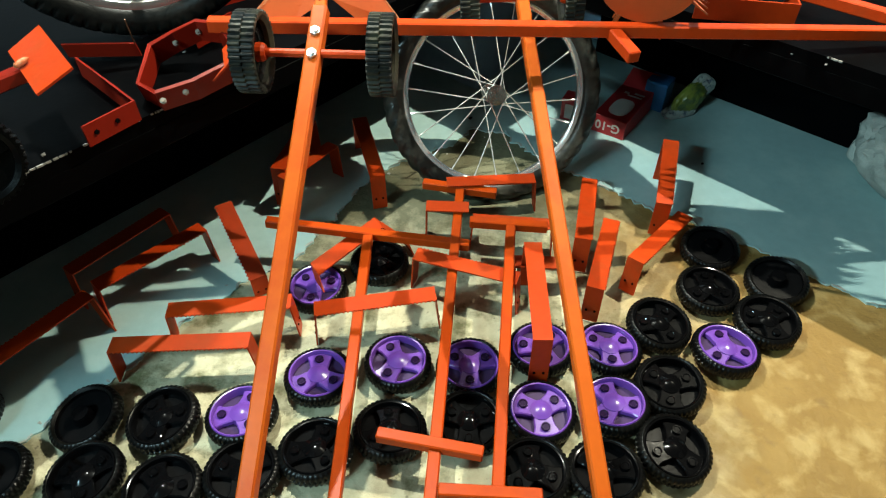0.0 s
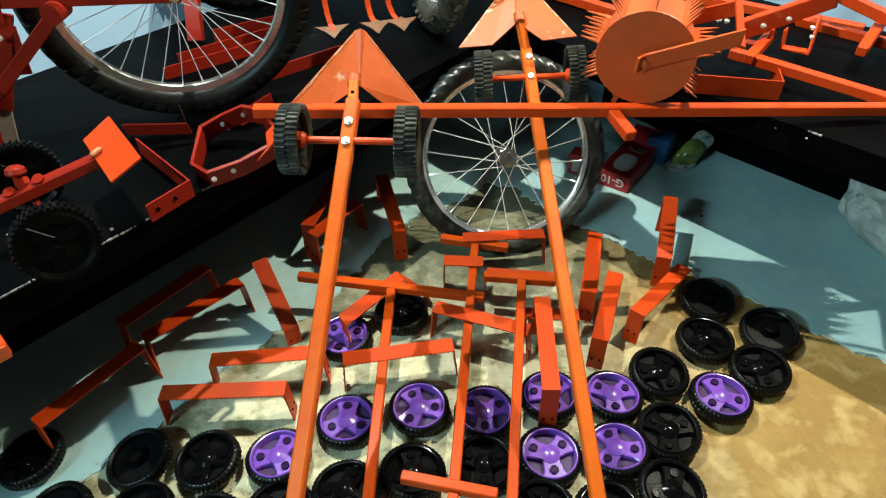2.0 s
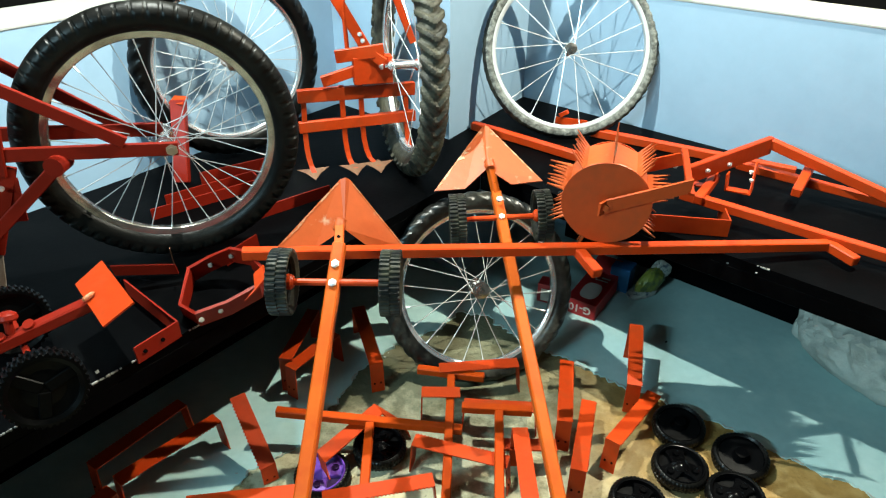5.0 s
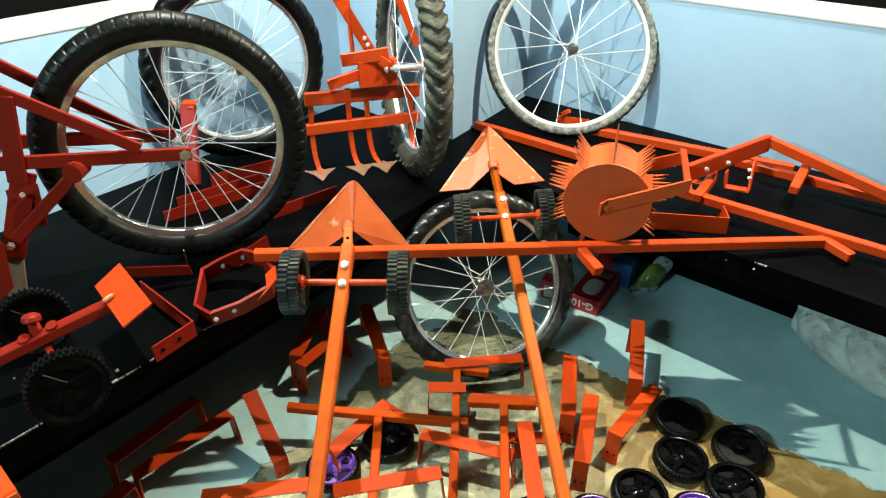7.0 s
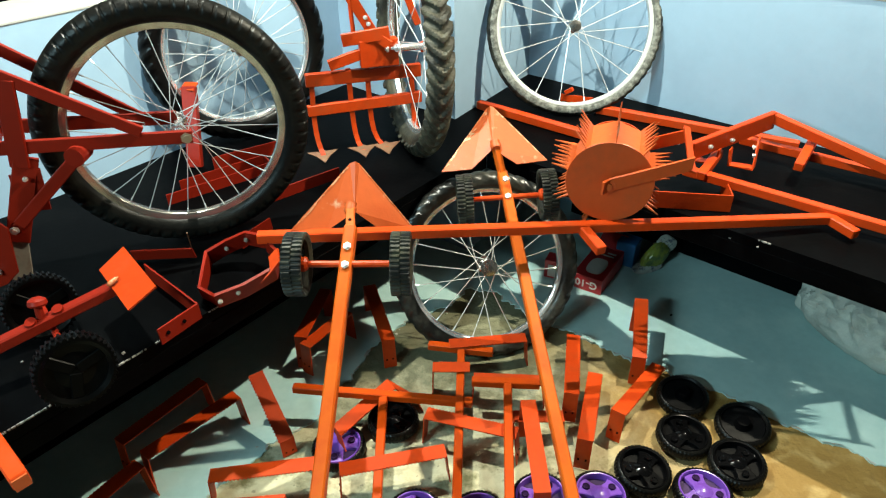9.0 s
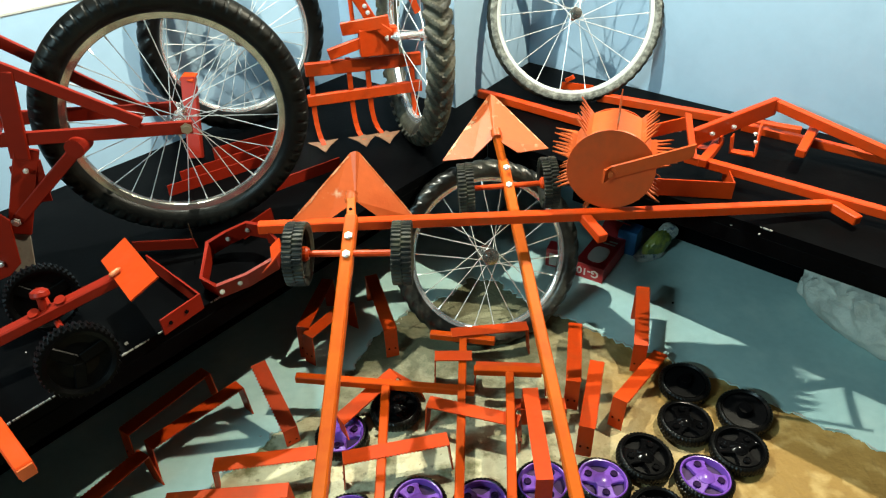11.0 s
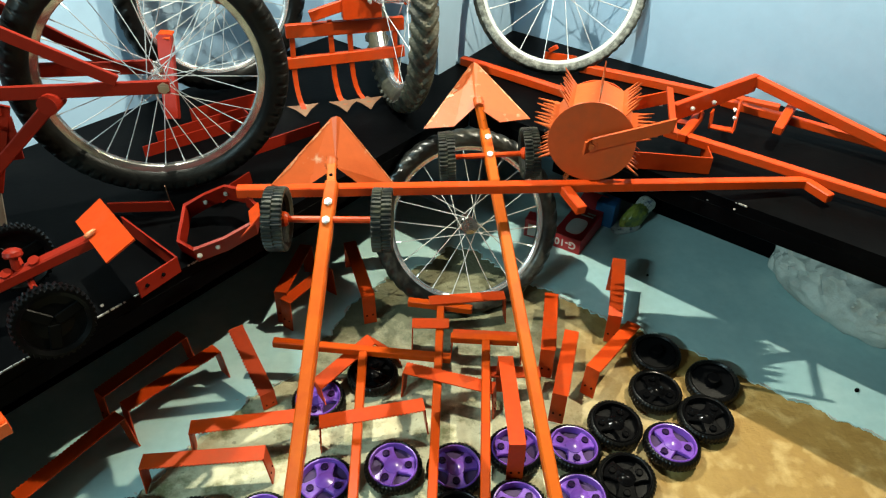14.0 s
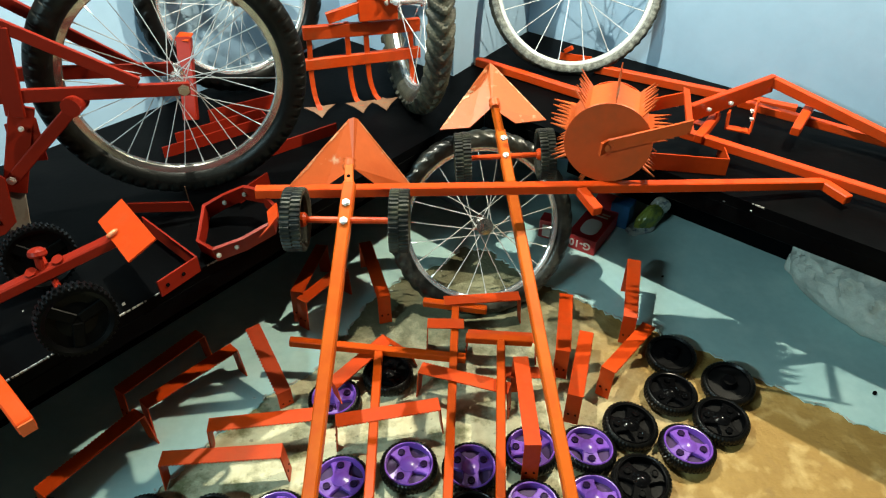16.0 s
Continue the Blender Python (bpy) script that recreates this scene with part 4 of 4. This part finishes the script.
# ---- wheel hoe on the west shelf ----
hoe = thing("wheel_hoe", (-0.72, 1.34, SHELF_Z), "orange red wheel hoe with black bicycle wheel on the shelf", "wheel hoe", "wheel hoes")
HC, HN = Vector((-0.647, 1.380, 0.868)), normal_of(-70.5, -1.8)
bicycle_wheel_parts(hoe, facing(HC, HN, 4), R=0.317, tyre_r=0.031, tread="scallop", spokes=32, hub_w=0.075, rim_mat=RIM_STEEL, lug=0.0035, dusty=DUSK, rim_deep=0.022)
part("front_stay", beam((-0.585, 1.300, 0.877), (-1.20, 1.102, 0.930), 0.010, 0.032, bevel=0.002), SHADED_CRIMSON, hoe)
part("front_brace", beam((-0.685, 1.262, 0.906), (-1.08, 1.133, 1.190), 0.010, 0.028, bevel=0.002), SHADED_CRIMSON, hoe)
part("front_link", beam((-0.820, 1.214, 0.872), (-0.990, 1.160, 0.716), 0.010, 0.028, bevel=0.002), SHADED_CRIMSON, hoe)
part("link_pivot", rod((-0.822, 1.198, 0.874), (-0.822, 1.248, 0.874), 0.022, 16), SHADED_CRIMSON, hoe)
part("back_brace", beam((-0.736, 1.385, 0.893), (-1.10, 1.265, 1.200), 0.010, 0.028, bevel=0.002), SHADED_CRIMSON, hoe)
part("back_stay", beam((-0.655, 1.405, 0.884), (-1.15, 1.255, 0.922), 0.010, 0.034, bevel=0.002), SHADED_CRIMSON, hoe)
part("upright", beam((-0.905, 1.190, 1.060), (-0.940, 1.185, 0.860), 0.012, 0.040, bevel=0.002), SHADED_CRIMSON, hoe)
part("hanger", beam((-0.925, 1.195, 0.880), (-1.000, 1.160, 0.680), 0.014, 0.050, bevel=0.002), SHADED_CRIMSON, hoe)
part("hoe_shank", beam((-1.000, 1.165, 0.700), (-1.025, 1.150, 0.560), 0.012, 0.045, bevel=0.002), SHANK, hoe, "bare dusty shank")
part("hanger_plate", plate([(-0.03, -0.05), (0.035, -0.055), (0.045, 0.05), (-0.02, 0.045)], 0.006, facing((-0.950, 1.185, 0.80), HN)), SHADED_CRIMSON, hoe)
part("side_plate", plate([(-1.110, 0.575), (-1.080, 0.566), (-1.044, 0.580), (-1.006, 0.614), (-0.985, 0.735), (-1.020, 0.775), (-1.110, 0.770)], 0.005, Matrix.Translation((0, 1.128, 0)) @ Matrix.Rotation(radians(90), 4, "X"), 0.001), SHADED_CRIMSON, hoe, "broad hoe side plate")
bolt((-1.048, 1.124, 0.619), (0, -1, 0), hoe, 0.008)
part("rear_cross", beam((-0.985, 1.165, 0.905), (-1.035, 1.290, 0.915), 0.030, 0.030, bevel=0.002), SHADED_CRIMSON, hoe)
part("axle_nut", rod(HC + HN * 0.060, HC + HN * 0.080, 0.012, 6), STEEL, hoe, "rusty steel nut")
bolt(HC - HN * 0.066, -HN, hoe, 0.012, "axle_nut")
bolt((-0.990, 1.152, 0.716), HN, hoe, 0.010)
bolt(Vector((-0.600, 1.300, 0.877)) + HN * 0.006, HN, hoe, 0.014, "axle_nut", STEEL)
bolt((-0.935, 1.178, 0.835), HN, hoe, 0.006)

# ---- cultivator with a fat wheel in the corner ----
cult = thing("wheel_cultivator", (-0.20, 1.90, SHELF_Z), "orange red wheel cultivator with tines and dusty lugged wheel", "cultivator", "wheel hoes")
WC, WN = Vector((-0.085, 1.950, 0.888)), normal_of(17, -2)
bicycle_wheel_parts(cult, facing(WC, WN, 3), R=0.343, tyre_r=0.036, tread="bar", dusty=MUDDY, spokes=18, hub_w=0.09, lug=0.010, pitch=20, rim_deep=0.024, slant=0.75)
part("tool_bar", beam((-0.425, 1.888, 0.806), (-0.060, 1.995, 0.800), 0.020, 0.042, bevel=0.002), RED, cult)
part("tine_bar", beam((-0.430, 1.886, 0.704), (-0.060, 1.994, 0.708), 0.020, 0.036, bevel=0.002), RED, cult)
part("head_plate", beam((-0.300, 1.915, 0.922), (-0.150, 1.930, 0.940), 0.010, 0.040, bevel=0.002), RED, cult)
part("head_box", beam((-0.250, 1.930, 0.875), (-0.130, 1.960, 0.875), 0.035, 0.085, bevel=0.002), RED, cult)
part("lever", beam((-0.345, 1.895, 0.850), (-0.225, 1.930, 0.882), 0.014, 0.034, bevel=0.002), RED, cult)
part("stay", beam((-0.200, 1.930, 0.935), (-0.150, 1.925, 0.900), 0.010, 0.032, bevel=0.002), RED, cult)
part("stay", beam((-0.060, 1.960, 0.880), (-0.020, 1.965, 0.900), 0.010, 0.032, bevel=0.002), RED, cult)
part("handle", beam((-0.300, 1.930, 1.115), (-0.202, 1.950, 0.930), 0.016, 0.034, bevel=0.002), RED, cult)
part("handle", beam((-0.380, 1.905, 1.48), (-0.298, 1.930, 1.11), 0.022, bevel=0.002), RED, cult)
part("handle", beam((-0.062, 1.985, 0.950), (-0.190, 1.965, 1.30), 0.022, bevel=0.002), RED, cult)
part("tie_rod", rod((-0.268, 1.934, 1.10), (-0.264, 1.934, 0.935), 0.007), RED, cult)
for pts in (((-0.406, 1.892, 0.82), (-0.412, 1.890, 0.703), (-0.405, 1.880, 0.62), (-0.388, 1.845, 0.562)), ((-0.291, 1.926, 0.83), (-0.291, 1.926, 0.69), (-0.277, 1.915, 0.61), (-0.257, 1.885, 0.560)), ((-0.232, 1.943, 0.83), (-0.232, 1.943, 0.69), (-0.219, 1.935, 0.60), (-0.180, 1.905, 0.560)),
            ((-0.090, 1.985, 0.82), (-0.090, 1.985, 0.70), (-0.080, 1.975, 0.62), (-0.060, 1.945, 0.562))):
    pts = [Vector(p) for p in pts]
    bend = [pts[0], pts[1]] + [pts[1] * (1 - s) ** 2 + (pts[1] + (pts[1] - pts[0]) * 0.9) * 2 * s * (1 - s) + pts[3] * s * s for s in (0.2, 0.4, 0.6, 0.8, 1.0)]
    tine = part("tine", strap(bend, (0.96, 0.28, 0), 0.016, 0.010), RED, cult, "curved tine")
    tip = Vector(pts[-1])
    part("shovel", plate([(-0.052, 0.022), (-0.022, -0.002), (0.0, -0.030), (0.022, -0.002), (0.052, 0.022), (0.012, 0.020), (0.0, 0.030), (-0.012, 0.020)], 0.003, Matrix.Translation(tip + Vector((0, -0.004, 0.002))) @ Euler((radians(24), 0, radians(16))).to_matrix().to_4x4()), RUST, tine, "rusty steel duckfoot shovel")
for p in ((-0.222, 1.940, 0.985), (-0.214, 1.940, 0.965)):
    bolt(p, (-0.28, -0.96, 0.1), cult, 0.007)
bolt(WC - WN * 0.075, -WN, cult, 0.012, "axle_nut")
bolt(WC + WN * 0.070, WN, cult, 0.012, "axle_nut")

# ---- brackets and posts on the west shelf ----


def shelf_strap(name, pts, across, width, label):
    ob = thing(name, (pts[0][0], pts[0][1], SHELF_Z), label, "bracket", "brackets on the shelf")
    # labels with dark red get the crimson that has the shelf's shade in it
    part("strap", strap(pts, across, width, 0.004), SHADED_CRIMSON if "dark red" in label else RED, ob)
    return ob


shelf_strap("bracket", ((-0.814, 1.561, 0.560), (-0.545, 1.770, 0.560)), (0, 0, 1), 0.040, "dark red toothed strap lying behind the wheel")
shelf_strap("bracket", ((-0.800, 1.640, 0.566), (-0.580, 1.815, 0.566), (-0.545, 1.760, 0.566)), (0, 0, 1), 0.038, "dark red bent strap bracket behind the wheel")
shelf_strap("bracket", ((-0.735, 1.775, 0.575), (-0.490, 1.935, 0.575)), (0, 0, 1), 0.045, "dark red flat bar leaning behind the wheel")
shelf_strap("bracket", ((-0.620, 1.470, 0.565), (-0.320, 1.715, 0.565)), (0, 0, 1), 0.036, "dark red toothed strap lying on the black shelf")
post = thing("post", (-0.800, 1.800, SHELF_Z), "orange red square post with cap standing on the shelf", "post")
POST_T = Vector((-0.815, 1.929, 0.78))
# red like the cap; the shade on the tube's faces is in its colour
part("tube", beam((-0.810, 1.812, SHELF_Z), POST_T, 0.045, 0.030, bevel=0.002), SHADED_CRIMSON, post)
part("cap", box(Matrix.Translation(POST_T) @ Euler((radians(20), 0, radians(-15))).to_matrix().to_4x4(), 0.048, 0.040, 0.006, 0.001), RED, post)
shelf_strap("bracket", ((-0.640, 1.263, 0.570), (-0.800, 1.262, 0.566)), (0, -0.3, 0.95), 0.036, "dark red strap end lying on the black shelf")
angle = shelf_strap("angle_bracket", ((-0.735, 1.185, 0.570), (-0.555, 1.022, 0.570), (-0.612, 0.930, 0.572)), (0, 0, 1), 0.042, "dark red bent strap with drilled holes on the shelf edge")

for p in ((-0.577, 0.984, 0.572), (-0.600, 0.947, 0.572)):
    part("bolt_hole", rod(Vector(p) - Vector((0.852, -0.524, 0)) * 0.004, Vector(p) + Vector((0.852, -0.524, 0)) * 0.004, 0.0045, 10), DARK, angle, "drilled hole")
shelf_strap("bracket", ((-0.526, 1.295, 0.575), (-0.463, 1.379, 0.585)), (0, -0.2, 1), 0.04, "dark red short strap lying beside the bolted loop")

wire = thing("wire", (-0.650, 1.278, SHELF_Z), "thin rusty wire end hanging over a strap on the shelf", "wire")
part("strand", rod((-0.650, 1.278, 0.548), (-0.626, 1.222, 0.655), 0.0014, 6), RUST, wire)
for x, y, size in ((-0.690, 0.912, 0.006), (-0.898, 0.890, 0.003), (-0.560, 1.300, 0.004), (0.828, 1.272, 0.004), (0.772, 1.318, 0.003)):
    solid("paint_chip", plate([(size, 0), (0, size * 0.8), (-size, size * 0.1), (-size * 0.2, -size * 0.7)], 0.002, pose(x, y, SHELF_Z + 0.001, 0, 0, x * 900)), CHIP, "small pale paint chip on the black shelf", "paint chip", "paint chips on the shelf")

# ---- square-blade weeder on the west shelf ----
sq = thing("wheeled_weeder", (-0.85, 0.93, SHELF_Z), "orange red weeder with square blade and black wheels lying down", "weeder")
# the shaded side of the handle is put into its darker red
part("handle", beam((-0.700, 0.985, 0.668), (-1.28, 0.530, 0.570), 0.026, bevel=0.003), SHADED_CRIMSON, sq)
SQ = [Vector(v) for v in ((-0.721, 1.098, 0.700), (-0.591, 0.943, 0.700), (-0.634, 0.890, 0.680), (-0.755, 1.035, 0.680))]
bm = bmesh.new()
f = bm.faces.new([bm.verts.new(v) for v in SQ])
r = bmesh.ops.extrude_face_region(bm, geom=[f])
bmesh.ops.translate(bm, verts=[v for v in r["geom"] if isinstance(v, bmesh.types.BMVert)], vec=(0.0, 0.003, -0.005))
part("square_blade", bm, RED, sq, "bright square blade")
part("weld", lathe([(0.0001, -0.016), (0.005, -0.012), (0.006, -0.002), (0.005, 0.008), (0.0001, 0.014)], 10, facing((-0.697, 0.978, 0.690), (0.6, 0.75, 0.25)), None, False), SCRAPE, sq, "pale weld bead", True)
part("knob_stem", rod((-0.820, 0.893, 0.650), (-0.822, 0.905, 0.690), 0.008), SHADED_CRIMSON, sq)
part("knob", lathe([(0.0001, 0.018), (0.010, 0.017), (0.017, 0.012), (0.019, 0.004), (0.017, 0.0), (0.0001, 0.0)], 20, facing((-0.822, 0.905, 0.685), (-0.05, 0.3, 0.95)), None, False), SHADED_CRIMSON, sq, "round knob", True)
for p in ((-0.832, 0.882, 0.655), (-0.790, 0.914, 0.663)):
    part("rivet", rod(Vector(p), Vector(p) + Vector((0, -0.004, 0.010)), 0.011, 12), SHADED_CRIMSON, sq)
for p, nrm in (((-0.880, 0.985, 0.622), (0.60, -0.76, 0.22)), ((-0.713, 0.787, 0.620), (0.60, -0.76, 0.22))):
    m = facing(p, nrm, 15)
    R, h = 0.074, 0.020
    tyre = toothed_tyre(R, h, 40, m, 0.76, 1.0)
    w = part("roller", tyre, DEEP_BLACK, sq, "small black lugged wheel")
    part("disc", lathe([(0.0001, -h * 0.5), (R * 0.8, -h * 0.5), (R * 0.8, h * 0.4), (R * 0.5, h * 0.2), (0.0001, h * 0.5)], 32, m), DEEP_BLACK, w)
    for k in range(3):
        a = 2 * math.pi * k / 3
        part("rib", box(m @ Matrix.Rotation(a, 4, "Z") @ Matrix.Translation((R * 0.42, 0, h * 0.45)), R * 0.7, R * 0.3, h * 0.3, 0.002), DEEP_BLACK, w)
part("axle", rod((-0.870, 0.975, 0.624), (-0.722, 0.797, 0.622), 0.007), SHADED_CRIMSON, sq)
stub = thing("handle_bar", (-0.95, 0.80, SHELF_Z), "orange red square tool handle lying on the shelf edge", "tool handle")
part("tube", beam((-1.25, 1.05, 0.562), (-0.727, 0.574, 0.562), 0.030, bevel=0.003), RED, stub)
part("end_cap", beam((-0.7255, 0.5726, 0.562), (-0.7225, 0.570, 0.562), 0.026, bevel=0), RED_WORN, stub)

# ---- cartons, bag and sack under the east shelf ----
carton = thing("carton", (0.60, 1.90, 0.004), "red and white carton on the blue floor under the shelf", "box")
cm = Matrix.Translation((0.600, 1.900, 0.0365)) @ Matrix.Rotation(radians(-34), 4, "Z")
part("carton_body", box(cm, 0.115, 0.225, 0.065, 0.0015), CARTON, carton)
part("white_print", plate([(0.034 * math.copysign(abs(math.cos(a * math.pi / 12)) ** 0.6, math.cos(a * math.pi / 12)), 0.055 * math.copysign(abs(math.sin(a * math.pi / 12)) ** 0.8, math.sin(a * math.pi / 12))) for a in range(24)], 0.001, cm @ Matrix.Translation((0.004, -0.030, 0.0332))), PAPER, carton, "rounded white print on the lid")
for k, (x, y, w, h) in enumerate(((0.012, 0.055, 0.050, 0.008), (0.022, 0.075, 0.034, 0.010), (-0.020, 0.068, 0.018, 0.012))):
    part("print_bar", box(cm @ Matrix.Translation((x, y, 0.0332)), w, h, 0.001, 0), PAPER, carton, "white printed bar")
part("lid_flap", plate([(-0.056, 0), (0.056, 0), (0.050, 0.070), (-0.050, 0.070)], 0.0015, cm @ Matrix.Translation((0, 0.114, 0.031)) @ Matrix.Rotation(radians(38), 4, "X")), CARTON, carton, "open red lid flap")
text = bpy.data.curves.new("lettering", "FONT")
text.body, text.size, text.extrude, text.align_x, text.align_y = "G-10", 0.042, 0.0006, "CENTER", "CENTER"
lettering = new("lettering", text)
text.offset = 0.0008
text.materials.append(PAPER)
lettering.parent = carton
flip = Matrix(((-1, 0, 0, 0), (0, 0, -1, 0), (0, -1, 0, 0), (0, 0, 0, 1)))
lettering.matrix_basis = Matrix.Translation((-0.60, -1.90, -0.004)) @ cm @ Matrix.Translation((-0.003, -0.1132, 0.0)) @ flip
tagged(lettering, "white lettering on red")
bluebox = thing("carton", (0.735, 1.995, 0.004), "small blue carton on the floor under the shelf", "box")
part("carton_body", box(Matrix.Translation((0.735, 1.995, 0.055)) @ Matrix.Rotation(radians(-34), 4, "Z"), 0.075, 0.075, 0.10, 0.002), BLUE_BOX, bluebox)
part("lid_flap", box(Matrix.Translation((0.735, 1.995, 0.107)) @ Matrix.Rotation(radians(-34), 4, "Z"), 0.073, 0.073, 0.002, 0), BLUE_BOX, bluebox)
redbox = thing("carton", (0.43, 1.90, 0.005), "small dark red box with white label on the floor", "box")
rm = Matrix.Translation((0.433, 1.915, 0.045)) @ Matrix.Rotation(radians(-25), 4, "Z")
part("carton_body", box(rm, 0.065, 0.06, 0.08, 0.002), CARTON, redbox)
part("label_paper", box(rm @ Matrix.Translation((0.004, -0.0308, -0.004)), 0.044, 0.001, 0.052, 0), PAPER, redbox, "white label")


def lump(centre, sx, sy, sz, seed, rough=0.18, rot=0, detail=5):
    """A soft filled sack: an ellipsoid with folds, flattened on the floor."""
    bm = bmesh.new()
    bmesh.ops.create_icosphere(bm, subdivisions=detail, radius=1)
    for v in bm.verts:
        p = v.co.copy()
        fold = abs(noise.noise((p.x * 2.2 + seed, p.y * 2.2, p.z * 2.2))) * 1.2 + abs(noise.noise((p.x * 5 + seed, p.y * 5, p.z * 5))) * 0.6 + abs(noise.noise((p.x * 11 + seed, p.y * 9, p.z * 9))) * 0.25
        v.co = p * (1.0 - rough * fold)
        v.co.x *= sx
        v.co.y *= sy
        v.co.z = max(v.co.z, -0.72) * sz
    lowest = min(v.co.z for v in bm.verts)
    bmesh.ops.translate(bm, verts=bm.verts, vec=(0, 0, -lowest))
    bmesh.ops.transform(bm, matrix=Matrix.Translation(centre) @ Matrix.Rotation(radians(rot), 4, "Z"), verts=bm.verts)
    return bm


def pillow(m, sx, sy, sz, seed, folds, detail=6):
    """A filled cloth bag: squarish outline, swollen middle, creased skin, flat where it lies."""
    bm = bmesh.new()
    bmesh.ops.create_icosphere(bm, subdivisions=detail, radius=1)
    for v in bm.verts:
        p = v.co.copy()
        flat = (abs(p.x) ** 3 + abs(p.y) ** 3) ** (1 / 3) + 1e-6
        grow = math.hypot(p.x, p.y) / flat
        q = Vector((p.x * grow, p.y * grow, max(p.z, -0.5)))
        crease = 0.0
        for f, amp in ((2.2, 1.0), (4.4, 0.7), (8.0, 0.25)):
            crease += (0.35 - abs(noise.noise((q.x * f + seed, q.y * f * 1.6 - seed, q.z * f)))) * amp
        crease *= min(1.0, max(0.25, 0.35 + p.z * 1.6))
        q *= 1.0 + folds * crease
        v.co = Vector((q.x * sx, q.y * sy, q.z * sz + (crease * 0.10 * sx if q.z > 0 else 0.0) * max(0.0, p.z)))
    low = min(v.co.z for v in bm.verts)
    bmesh.ops.translate(bm, verts=bm.verts, vec=(0, 0, -low))
    bmesh.ops.transform(bm, matrix=m, verts=bm.verts)
    return bm


sack = thing("sack", (1.59, 1.56, 0.004), "grey white woven sack lying under the black shelf", "sack")
part("sack_body", pillow(pose(1.590, 1.560, 0.004, 0, 0, 25), 0.330, 0.292, 0.155, 3.1, 0.17), SACK, sack, "", True)
part("folded_mouth", pillow(pose(1.300, 1.650, 0.02, 0, 15, -38), 0.060, 0.040, 0.050, 7.7, 0.30, 4), SACK, sack, "crumpled sack mouth", True)
bag = thing("plastic_bag", (0.80, 1.93, 0.004), "crumpled green and white plastic packet under the shelf", "bag")
lean, tall = axes((0.800, 1.935, 0.030), (0.880, 1.972, 0.110), (0.5, -0.8, 0.3))
part("bag_body", pillow(lean @ pose(0, 0.040, -0.012), 0.045, 0.064, 0.022, 2.2, 0.22, 4), GREEN_FILM, bag, "green printed film", True)
part("bag_top", pillow(lean @ pose(0, 0.108, -0.008, 8, 0, 10), 0.044, 0.032, 0.010, 5.2, 0.30, 4), WHITE_FILM, bag, "white crimped end", True)
part("bag_base", pillow(pose(0.800, 1.937, 0.004, 0, 0, 20), 0.060, 0.028, 0.018, 9.2, 0.30, 4), WHITE_FILM, bag, "folded white base", True)

# ---- specks on the blue sheet ----
for x, y, r in ((0.811, 1.652, 0.007), (1.288, 1.107, 0.011), (0.088, 1.894, 0.010)):
    solid("pebble", lump((x, y, 0.004), r, r * 0.6, r * 0.5, x * 5, 0.3, 40, 2), DARK, "small dark pebble on the blue floor sheet", "pebble", "pebbles")
